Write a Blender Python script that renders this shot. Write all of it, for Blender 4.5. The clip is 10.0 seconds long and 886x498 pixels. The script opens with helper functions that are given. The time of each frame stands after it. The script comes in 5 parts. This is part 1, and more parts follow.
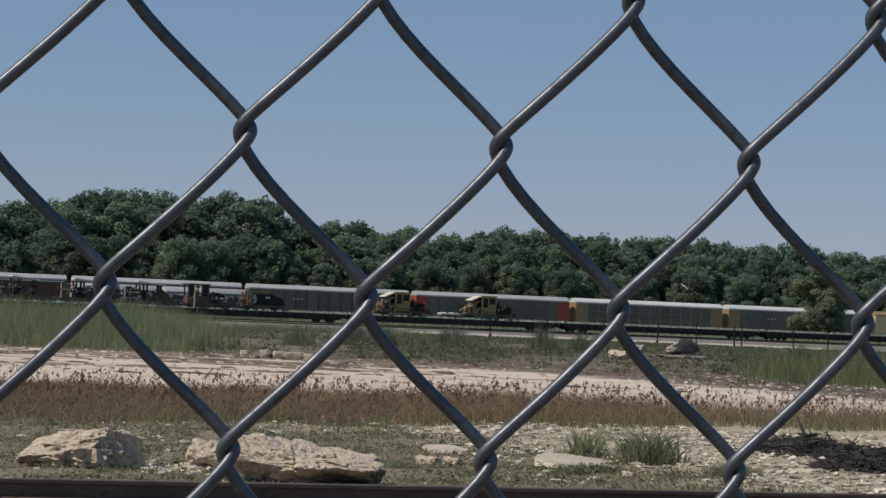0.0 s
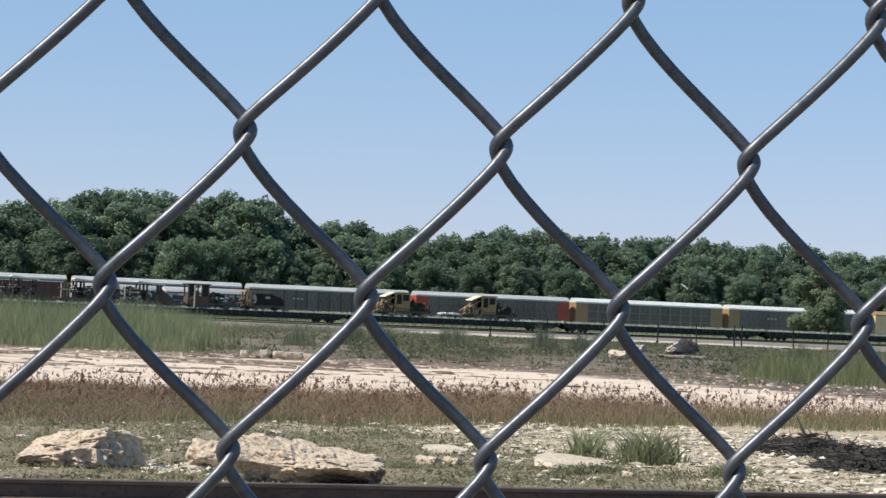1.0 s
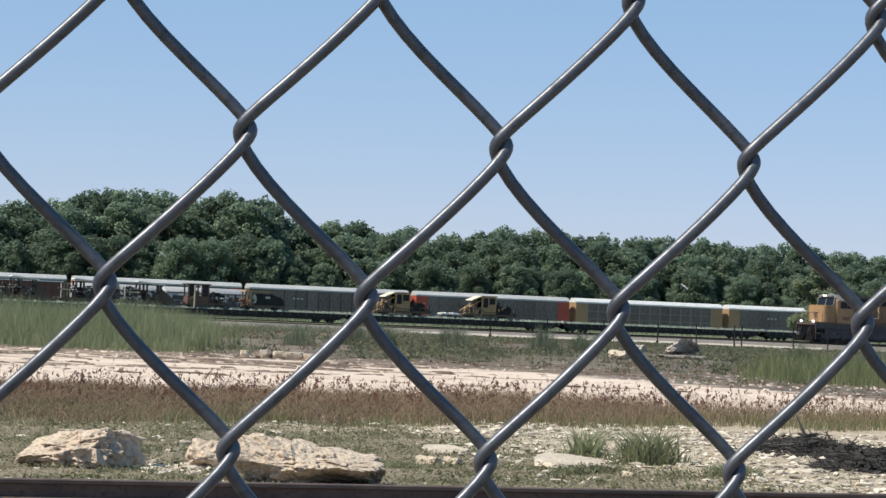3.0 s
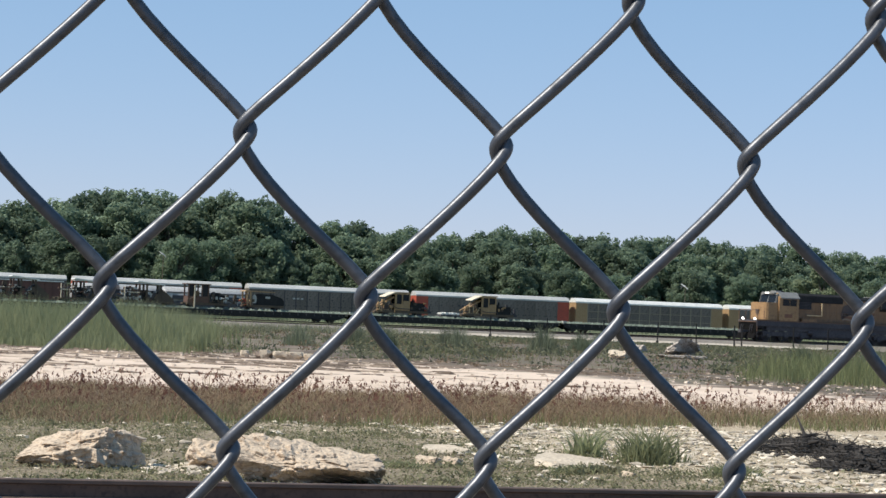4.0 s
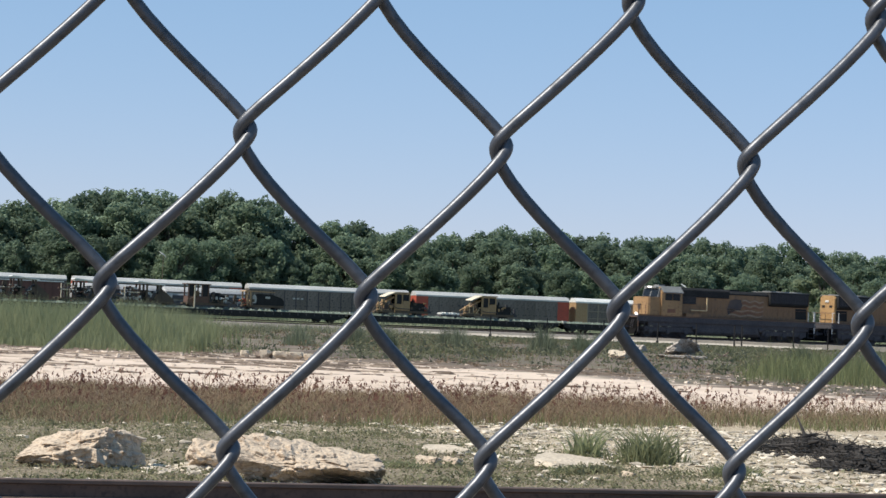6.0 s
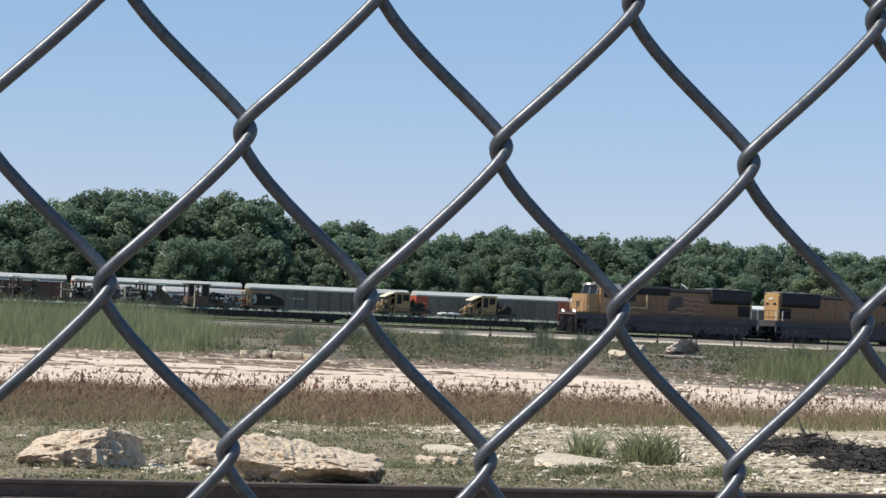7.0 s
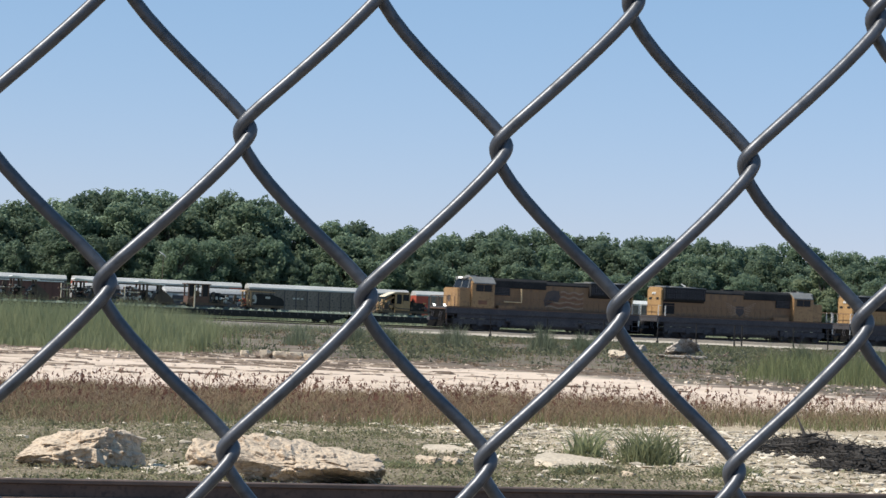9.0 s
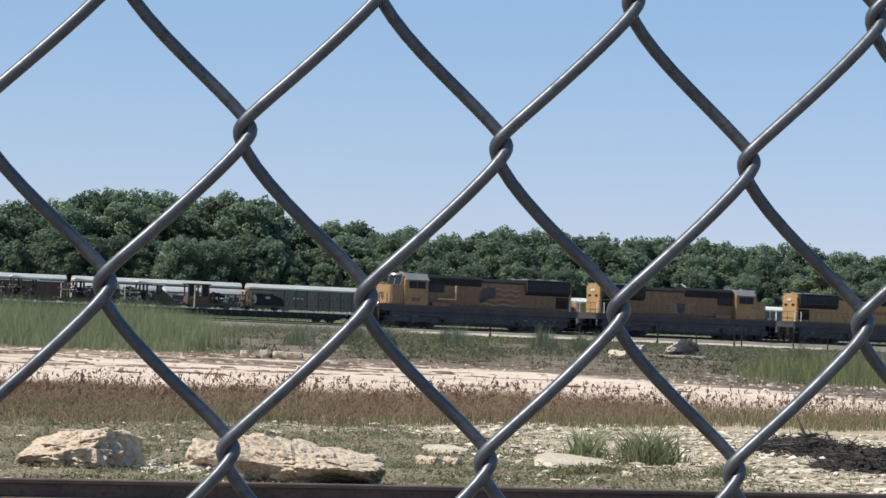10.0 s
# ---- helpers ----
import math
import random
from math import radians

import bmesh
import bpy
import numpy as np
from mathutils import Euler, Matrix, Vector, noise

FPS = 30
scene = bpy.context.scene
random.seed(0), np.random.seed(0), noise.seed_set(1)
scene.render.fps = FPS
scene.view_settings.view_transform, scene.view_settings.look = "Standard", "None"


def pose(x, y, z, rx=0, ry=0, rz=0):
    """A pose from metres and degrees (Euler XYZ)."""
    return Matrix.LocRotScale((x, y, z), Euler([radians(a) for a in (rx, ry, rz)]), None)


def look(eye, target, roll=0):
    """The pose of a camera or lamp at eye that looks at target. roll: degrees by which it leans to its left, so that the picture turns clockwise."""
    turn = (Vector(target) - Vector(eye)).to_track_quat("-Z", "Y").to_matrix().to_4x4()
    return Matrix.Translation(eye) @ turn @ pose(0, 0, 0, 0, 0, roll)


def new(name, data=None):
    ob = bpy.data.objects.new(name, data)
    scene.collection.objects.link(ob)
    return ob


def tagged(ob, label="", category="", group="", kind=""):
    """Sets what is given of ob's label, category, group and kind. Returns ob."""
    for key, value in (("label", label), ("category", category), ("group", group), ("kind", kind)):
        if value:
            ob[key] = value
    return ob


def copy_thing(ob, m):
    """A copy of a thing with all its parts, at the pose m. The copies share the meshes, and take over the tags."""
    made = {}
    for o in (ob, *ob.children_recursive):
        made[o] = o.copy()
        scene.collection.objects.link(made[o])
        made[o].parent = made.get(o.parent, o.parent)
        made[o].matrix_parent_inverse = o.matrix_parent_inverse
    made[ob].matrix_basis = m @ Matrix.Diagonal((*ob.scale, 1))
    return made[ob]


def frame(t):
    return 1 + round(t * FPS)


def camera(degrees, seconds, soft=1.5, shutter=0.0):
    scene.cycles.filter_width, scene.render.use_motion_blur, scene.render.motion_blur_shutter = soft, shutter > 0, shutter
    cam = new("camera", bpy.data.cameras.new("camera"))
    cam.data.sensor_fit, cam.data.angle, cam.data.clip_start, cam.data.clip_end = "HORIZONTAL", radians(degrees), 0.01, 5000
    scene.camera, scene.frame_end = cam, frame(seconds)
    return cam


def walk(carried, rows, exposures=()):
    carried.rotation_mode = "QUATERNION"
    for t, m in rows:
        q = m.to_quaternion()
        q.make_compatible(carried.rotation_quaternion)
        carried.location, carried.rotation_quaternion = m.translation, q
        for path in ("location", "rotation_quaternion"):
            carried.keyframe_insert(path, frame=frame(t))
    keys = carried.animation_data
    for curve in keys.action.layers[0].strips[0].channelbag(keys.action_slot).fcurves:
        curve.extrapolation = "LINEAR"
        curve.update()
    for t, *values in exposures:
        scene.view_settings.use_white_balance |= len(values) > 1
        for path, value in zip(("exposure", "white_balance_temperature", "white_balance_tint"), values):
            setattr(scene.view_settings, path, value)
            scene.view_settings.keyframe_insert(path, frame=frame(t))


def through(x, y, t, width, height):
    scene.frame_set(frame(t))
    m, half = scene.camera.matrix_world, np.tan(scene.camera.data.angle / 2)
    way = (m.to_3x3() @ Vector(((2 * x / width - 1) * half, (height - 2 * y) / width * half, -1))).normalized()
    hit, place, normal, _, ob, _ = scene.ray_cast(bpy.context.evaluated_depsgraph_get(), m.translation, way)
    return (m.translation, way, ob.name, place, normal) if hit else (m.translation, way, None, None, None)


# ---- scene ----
# ---- camera: held still behind a chain-link fence ----
cam = camera(20.0, 10.0, soft=1.5, shutter=0.5)
EYE = (0.0, 0.0, 1.6)
VIEW = look(EYE, (0.0, 100.0, 1.6 + 100.0 * math.tan(radians(1.51))), 2.37)
walk(cam, [(0.0, VIEW), (10.0, VIEW)],
     [(0.0, -0.54), (0.1, -0.38), (0.2, -0.22), (0.3, -0.06), (0.4, 0.09), (0.5, 0.22), (0.7, 0.22), (10.0, 0.22)])

# ---- daylight ----
SUN_TO = Vector((-0.85, -0.25, 1.10)).normalized()
world = bpy.data.worlds.new("sky")
scene.world = world
world.use_nodes = True
wn = world.node_tree.nodes
sky = wn.new("ShaderNodeTexSky")
sky.sky_type = "NISHITA"
sky.sun_disc = False
sky.sun_elevation = math.asin(SUN_TO.z)
sky.sun_rotation = math.atan2(SUN_TO.x, SUN_TO.y)
sky.air_density, sky.dust_density, sky.ozone_density = 0.8, 0.1, 3.6
# hazy air: the clear sky's step from horizon to zenith, evened out
level, tint = wn.new("ShaderNodeMixRGB"), wn.new("ShaderNodeMixRGB")
for node, colour in ((level, (0.368, 0.245, 0.1675, 1)), (tint, (3.30, 4.98, 7.45, 1))):
    node.blend_type = "MULTIPLY"
    node.inputs[0].default_value, node.inputs[2].default_value = 1.0, colour
apart, together = wn.new("ShaderNodeSeparateColor"), wn.new("ShaderNodeCombineColor")
world.node_tree.links.new(sky.outputs[0], level.inputs[1])
world.node_tree.links.new(level.outputs[0], apart.inputs[0])
for k, power in enumerate((0.72, 0.50, 0.52)):
    even = wn.new("ShaderNodeMath")
    even.operation = "POWER"
    even.inputs[1].default_value = power
    world.node_tree.links.new(apart.outputs[k], even.inputs[0])
    world.node_tree.links.new(even.outputs[0], together.inputs[k])
world.node_tree.links.new(together.outputs[0], tint.inputs[1])
world.node_tree.links.new(tint.outputs[0], wn["Background"].inputs[0])
wn["Background"].inputs[1].default_value = 0.086
sun_data = bpy.data.lights.new("sun", "SUN")
sun_data.energy, sun_data.angle, sun_data.color = 5.0, radians(0.53), (1.0, 0.93, 0.80)
sun = new("sun", sun_data)
sun.matrix_world = look(SUN_TO * 50, (0, 0, 0))


# ---- materials ----
def mat(name, c1, c2=None, scale=4.0, rough=0.7, metal=0.0, bump=0.3, c3=None, fine=8.0, dist=0.02, island=0.0, objects=0.0, spec=0.5, stretch=(1, 1, 1)):
    """A two-scale noise material: c1 and c2 in patches, c3 as finer grain."""
    m = bpy.data.materials.new(name)
    m.use_nodes = True
    n, l = m.node_tree.nodes, m.node_tree.links
    b = n["Principled BSDF"]
    co = n.new("ShaderNodeTexCoord")
    mp = n.new("ShaderNodeMapping")
    mp.inputs["Scale"].default_value = stretch
    l.new(co.outputs["Object"], mp.inputs[0])
    big, small = n.new("ShaderNodeTexNoise"), n.new("ShaderNodeTexNoise")
    for t, s, d in ((big, scale, 5.0), (small, scale * fine, 4.0)):
        t.inputs["Scale"].default_value, t.inputs["Detail"].default_value = s, d
        l.new(mp.outputs[0], t.inputs["Vector"])
    ramp = n.new("ShaderNodeMapRange")
    ramp.inputs[1].default_value, ramp.inputs[2].default_value = 0.35, 0.65
    l.new(big.outputs[0], ramp.inputs[0])
    mix = n.new("ShaderNodeMixRGB")
    mix.inputs[1].default_value, mix.inputs[2].default_value = (*c1, 1), (*(c2 or c1), 1)
    l.new(ramp.outputs[0], mix.inputs[0])
    out = mix.outputs[0]
    if c3:
        r2 = n.new("ShaderNodeMapRange")
        r2.inputs[1].default_value, r2.inputs[2].default_value = 0.5, 0.68
        l.new(small.outputs[0], r2.inputs[0])
        m2 = n.new("ShaderNodeMixRGB")
        m2.inputs[2].default_value = (*c3, 1)
        l.new(r2.outputs[0], m2.inputs[0])
        l.new(out, m2.inputs[1])
        out = m2.outputs[0]
    for node, socket, amount in (("ShaderNodeNewGeometry", "Random Per Island", island), ("ShaderNodeObjectInfo", "Random", objects)):
        if amount:
            g = n.new(node)
            r3 = n.new("ShaderNodeMapRange")
            r3.inputs[3].default_value, r3.inputs[4].default_value = 1 - amount, 1 + amount
            l.new(g.outputs[socket], r3.inputs[0])
            hs = n.new("ShaderNodeHueSaturation")
            l.new(r3.outputs[0], hs.inputs["Value"])
            l.new(out, hs.inputs["Color"])
            out = hs.outputs[0]
    l.new(out, b.inputs["Base Color"])
    rr = n.new("ShaderNodeMapRange")
    rr.inputs[3].default_value, rr.inputs[4].default_value = max(0.05, rough - 0.1), min(1, rough + 0.1)
    l.new(small.outputs[0], rr.inputs[0])
    l.new(rr.outputs[0], b.inputs["Roughness"])
    b.inputs["Metallic"].default_value = metal
    b.inputs["Specular IOR Level"].default_value = spec
    if bump:
        bp = n.new("ShaderNodeBump")
        bp.inputs["Strength"].default_value, bp.inputs["Distance"].default_value = bump, dist
        l.new(small.outputs[0], bp.inputs["Height"])
        l.new(bp.outputs[0], b.inputs["Normal"])
    return m


def leafy(name, c1, c2, scale, amount=0.35, through=0.35):
    """Foliage: rough leaf colour that lets some light through."""
    m = mat(name, c1, c2, scale, 0.75, 0.0, 0.0, island=amount, objects=0.2, spec=0.12)
    n, l = m.node_tree.nodes, m.node_tree.links
    b = n["Principled BSDF"]
    tr = n.new("ShaderNodeBsdfTranslucent")
    mx = n.new("ShaderNodeMixShader")
    mx.inputs[0].default_value = through
    l.new(b.inputs["Base Color"].links[0].from_socket, tr.inputs[0])
    l.new(b.outputs[0], mx.inputs[1])
    l.new(tr.outputs[0], mx.inputs[2])
    l.new(mx.outputs[0], n["Material Output"].inputs[0])
    return m


WIRE = mat("galvanised_wire", (0.086, 0.092, 0.110), (0.118, 0.124, 0.142), 40, 0.42, 0.45, 0.3, (0.064, 0.069, 0.082), 8, 0.0004)
STONE = mat("limestone", (0.58, 0.47, 0.36), (0.49, 0.39, 0.295), 3.0, 0.92, 0, 1.0, (0.31, 0.235, 0.18), 7, 0.04)
GREYSTONE = mat("grey_limestone", (0.52, 0.465, 0.405), (0.40, 0.35, 0.305), 2.0, 0.92, 0, 1.0, (0.19, 0.155, 0.13), 6, 0.05)
SLAB = mat("smooth_limestone", (0.58, 0.495, 0.39), (0.48, 0.405, 0.315), 3.0, 0.9, 0, 0.8, (0.33, 0.27, 0.21), 9, 0.02)
MUDSTONE = mat("muddy_stone", (0.19, 0.15, 0.125), (0.26, 0.205, 0.165), 2.0, 0.92, 0, 0.9, (0.12, 0.095, 0.08), 6, 0.04)
PEBBLE = mat("pale_pebble", (0.58, 0.51, 0.415), (0.45, 0.385, 0.31), 9, 0.9, 0, 0.4, None, 8, 0.005, island=0.42)
RUST = mat("rusty_steel", (0.082, 0.054, 0.046), (0.118, 0.076, 0.062), 3, 0.75, 0.1, 0.4, (0.065, 0.042, 0.037), 8, 0.004)
RAILTOP = mat("worn_rail_head", (0.10, 0.07, 0.06), (0.15, 0.105, 0.088), 4, 0.6, 0.2, 0.2)
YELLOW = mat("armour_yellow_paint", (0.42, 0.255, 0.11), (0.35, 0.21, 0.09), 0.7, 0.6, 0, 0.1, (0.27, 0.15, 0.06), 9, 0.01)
CABPAINT = mat("weathered_cab_yellow", (0.36, 0.215, 0.10), (0.29, 0.172, 0.08), 0.6, 0.6, 0, 0.1, (0.22, 0.13, 0.07), 8, 0.01)
GREYROOF = mat("grey_roof_paint", (0.235, 0.235, 0.23), (0.19, 0.19, 0.185), 0.8, 0.65, 0, 0.1, (0.16, 0.16, 0.155), 8)
# Darker copy of the yellow: the hood sides' shade is put into its colour.
HOODPAINT = mat("shade_darkened_hood_yellow", (0.255, 0.146, 0.072), (0.195, 0.113, 0.060), 0.5, 0.65, 0, 0.1, (0.155, 0.095, 0.060), 7, 0.01, stretch=(1, 1, 0.35))
SOOT = mat("dark_grille", (0.020, 0.020, 0.022), (0.030, 0.030, 0.031), 1.2, 0.75, 0.0, 0.3, (0.014, 0.014, 0.014), 8, spec=0.2)
PILOT = mat("black_pilot_paint", (0.007, 0.007, 0.008), (0.013, 0.012, 0.012), 2.0, 0.9, 0.0, 0.5, (0.004, 0.004, 0.004), 8, spec=0.04)
UNDER = mat("grimy_underframe", (0.066, 0.064, 0.074), (0.090, 0.086, 0.092), 1.0, 0.85, 0.0, 0.4, (0.045, 0.043, 0.048), 8, spec=0.2)
GLASS = mat("dark_window", (0.010, 0.012, 0.015), None, 1, 0.25, 0, 0.0, spec=0.25)
REDPAINT = mat("red_paint", (0.40, 0.07, 0.04), (0.33, 0.06, 0.04), 0.6, 0.65, 0, 0.1, (0.25, 0.06, 0.04), 9)
WHITEPAINT = mat("white_paint", (0.74, 0.74, 0.72), (0.62, 0.62, 0.60), 0.8, 0.5, 0, 0.1, (0.5, 0.49, 0.46), 8)
CREAM = mat("cream_paint", (0.70, 0.52, 0.30), (0.62, 0.45, 0.25), 0.6, 0.6, 0, 0.1, (0.5, 0.37, 0.22), 8)
PALECREAM = mat("bleached_cream_paint", (0.72, 0.63, 0.49), (0.62, 0.53, 0.40), 1.2, 0.6, 0, 0.1, (0.5, 0.41, 0.30), 8)
TAN = mat("weathered_yellow_rack", (0.36, 0.24, 0.125), (0.29, 0.19, 0.105), 0.5, 0.7, 0, 0.2, (0.28, 0.17, 0.08), 9)
SCREEN = mat("perforated_screen", (0.180, 0.155, 0.138), (0.140, 0.121, 0.108), 0.35, 0.7, 0.0, 0.3, (0.07, 0.065, 0.065), 10, objects=0.15, spec=0.25)
SILVER = mat("galvanised_roof", (0.50, 0.50, 0.49), (0.42, 0.42, 0.41), 0.5, 0.55, 0.0, 0.1, (0.36, 0.36, 0.36), 8)
LAMP = bpy.data.materials.new("lit_headlight")
LAMP.use_nodes = True
LAMP.node_tree.nodes["Principled BSDF"].inputs["Emission Color"].default_value = (1.0, 0.96, 0.88, 1)
LAMP.node_tree.nodes["Principled BSDF"].inputs["Emission Strength"].default_value = 1.7
MOWYELLOW = mat("faded_machine_yellow", (0.40, 0.255, 0.13), (0.30, 0.19, 0.095), 1.5, 0.6, 0, 0.2, (0.26, 0.16, 0.07), 7)
PALEGREY = mat("pale_grey_paint", (0.45, 0.45, 0.42), (0.34, 0.34, 0.32), 2, 0.7, 0, 0.2)
BARK = mat("bark", (0.10, 0.08, 0.06), (0.15, 0.12, 0.09), 2, 0.9, 0, 0.6)
# LEAF and LEAFDARK are lightened and blued to carry the distance haze.
LEAF = leafy("tree_leaves", (0.186, 0.252, 0.18), (0.23, 0.29, 0.198), 0.16, 0.10, 0.72)
LEAFLONE = leafy("olive_tree_leaves", (0.205, 0.25, 0.158), (0.238, 0.28, 0.178), 0.3, 0.12, 0.6)
LEAFDARK = leafy("dark_tree_leaves", (0.176, 0.238, 0.173), (0.214, 0.273, 0.188), 0.16, 0.10, 0.72)
REDGRASS = leafy("russet_grass", (0.24, 0.168, 0.118), (0.26, 0.208, 0.132), 0.5, 0.4, 0.45)
SEED = leafy("russet_seed_heads", (0.20, 0.105, 0.085), (0.25, 0.14, 0.11), 0.8, 0.3, 0.35)
GREENGRASS = leafy("green_grass", (0.155, 0.18, 0.08), (0.22, 0.225, 0.115), 0.3, 0.35, 0.45)
TALLGRASS = leafy("tall_green_grass", (0.235, 0.26, 0.145), (0.285, 0.298, 0.17), 0.25, 0.14, 0.5)
SCRUBTALL = leafy("grey_green_grass", (0.19, 0.205, 0.125), (0.25, 0.24, 0.165), 0.12, 0.25, 0.45)
BANKGRASS = leafy("bank_grass", (0.155, 0.182, 0.118), (0.20, 0.215, 0.145), 0.2, 0.3, 0.45)
SCRUBLEAF = leafy("scrub_leaves", (0.168, 0.178, 0.115), (0.215, 0.215, 0.145), 0.25, 0.22, 0.45)
WEED = leafy("low_weeds", (0.150, 0.158, 0.088), (0.245, 0.228, 0.148), 1.2, 0.4, 0.4)
TWIG = mat("dry_dark_twigs", (0.022, 0.020, 0.019), (0.055, 0.047, 0.042), 3, 0.9, 0, 0.4, island=0.4)


# ---- mesh building ----
class Build:
    """Collects vertices and faces of one mesh."""

    def __init__(self):
        self.v, self.f = [], []

    def add(self, verts, faces):
        k = len(self.v)
        self.v.extend(verts)
        self.f.extend([tuple(i + k for i in q) for q in faces])
        return self

    def box(self, x0, x1, y0, y1, z0, z1):
        return self.add([(x, y, z) for x in (x0, x1) for y in (y0, y1) for z in (z0, z1)],
                        [(0, 1, 3, 2), (4, 6, 7, 5), (0, 4, 5, 1), (2, 3, 7, 6), (0, 2, 6, 4), (1, 5, 7, 3)])

    def prism(self, prof, a, b, axis="y"):
        """A closed profile drawn out from a to b along an axis; the profile is in the two other axes."""
        put = {"y": lambda p, s: (p[0], s, p[1]), "x": lambda p, s: (s, p[0], p[1]), "z": lambda p, s: (p[0], p[1], s)}[axis]
        n = len(prof)
        return self.add([put(p, a) for p in prof] + [put(p, b) for p in prof],
                        [tuple(range(n)), tuple(range(2 * n - 1, n - 1, -1))] + [(i, i + n, (i + 1) % n + n, (i + 1) % n) for i in range(n)])

    def rod(self, p, q, r, seg=8, r2=None):
        p, q = Vector(p), Vector(q)
        d = (q - p).normalized()
        s = d.orthogonal().normalized()
        t = d.cross(s)
        r2 = r if r2 is None else r2
        ring = [(s * math.cos(2 * math.pi * i / seg) + t * math.sin(2 * math.pi * i / seg)) for i in range(seg)]
        return self.add([tuple(p + c * r) for c in ring] + [tuple(q + c * r2) for c in ring],
                        [tuple(range(seg - 1, -1, -1)), tuple(range(seg, 2 * seg))] + [(i, (i + 1) % seg, (i + 1) % seg + seg, i + seg) for i in range(seg)])


def mesh_of(name, b, material, bevel=0.0, smooth=False):
    me = bpy.data.meshes.new(name)
    me.from_pydata(b.v, [], b.f)
    bm = bmesh.new()
    bm.from_mesh(me)
    bmesh.ops.recalc_face_normals(bm, faces=bm.faces)
    if bevel:
        bmesh.ops.bevel(bm, geom=list(bm.edges), offset=bevel, segments=2, affect="EDGES", clamp_overlap=True)
    bm.to_mesh(me)
    bm.free()
    if smooth:
        me.shade_smooth()
    me.materials.append(material)
    return me


def part(name, b, material, parent=None, label="", bevel=0.0, smooth=False):
    """One mesh object under a thing or a part."""
    ob = new(name, mesh_of(name, b, material, bevel, smooth))
    ob.parent = parent
    return tagged(ob, label)


def thing(name, label, category, group="", kind=""):
    return tagged(new(name), label, category, group, kind)


def raw(name, v, f, material, label="", category="", kind="", smooth=False):
    me = bpy.data.meshes.new(name)
    me.from_pydata(v, [], f)
    if smooth:
        me.shade_smooth()
    me.materials.append(material)
    return tagged(new(name, me), label, category, "", kind)


# ---- the lie of the land ----
TA, TF, TR = 0.573, 0.365, 0.342   # slopes of the main line, the flat-car track and the rack-car track across the view
YA, YF, YR = 225.0, 312.0, 424.0   # where they cross the view's middle
AA, AF, AR = math.atan(TA), math.atan(TF), math.atan(TR)


def off_line(x, y, y0, slope):
    return (y - y0 - slope * x) * math.cos(math.atan(slope))


def bank(n, top, foot, h):
    a = abs(n)
    return h if a < top else (0.0 if a > foot else h * (foot - a) / (foot - top))


def ground_z(x, y):
    z = 0.05 * noise.noise(Vector((x * 0.07, y * 0.07, 3.0))) * min(1, max(0, (y - 30) / 30))
    if 18 < y < 50:
        z += 0.022 * noise.noise(Vector((x * 1.9, y * 1.3, 2.0))) + 0.014 * noise.noise(Vector((x * 4.5, y * 3.2, 4.0)))
    if 20 < y < 215:
        z += 0.02 * noise.noise(Vector((x * 0.9, y * 0.45, 1.0)))
    if 46 < y < 200:
        k = min(1, (y - 46) / 8) * min(1, (200 - y) / 30)
        z += k * (0.075 * noise.noise(Vector((x * 0.10, y * 0.42, 5.0))) + 0.035 * noise.noise(Vector((x * 0.5, y * 0.8, 9.0))))
    z += bank(off_line(x, y, YA, TA), 2.4, 4.6, 0.32)
    z += bank(off_line(x, y, YF, TF), 2.4, 4.5, 0.0)
    m = off_line(x, y, 372, 0.35)
    k = min(1.0, max(0.0, (x + 27) / 12))
    z += 1.35 * k * k * (3 - 2 * k) * math.exp(-(m / 13.0) ** 2) * (0.85 + 0.3 * noise.noise(Vector((x * 0.05, y * 0.03, 7.0))))
    return z - 0.35 * min(1, max(0, (off_line(x, y, 398, TR)) / 15))


def make_ground():
    """One sheet to the horizon, finer where it is near."""
    ys = [-30, -12, -4]
    y = 2.0
    while y < 620:
        ys.append(y)
        y += (max(0.16, 0.011 * (y - 22)) if y > 20 else 2.0)
    ys += [700, 900, 1400, 2500, 4500]
    us = np.concatenate([[-8, -3, -1.2, -0.6, -0.4], np.linspace(-0.28, 0.28, 110), [0.4, 0.6, 1.2, 3, 8]])
    v, f = [], []
    for y in ys:
        for u in us:
            x = float(u) * (abs(y) + 12)
            v.append((x, y, ground_z(x, y)))
    w = len(us)
    for j in range(len(ys) - 1):
        for i in range(w - 1):
            f.append((j * w + i, j * w + i + 1, (j + 1) * w + i + 1, (j + 1) * w + i))
    return raw("ground", v, f, ground_material(), "weedy limestone ground with a pale dirt road and scrub", "ground", "structure", smooth=True)


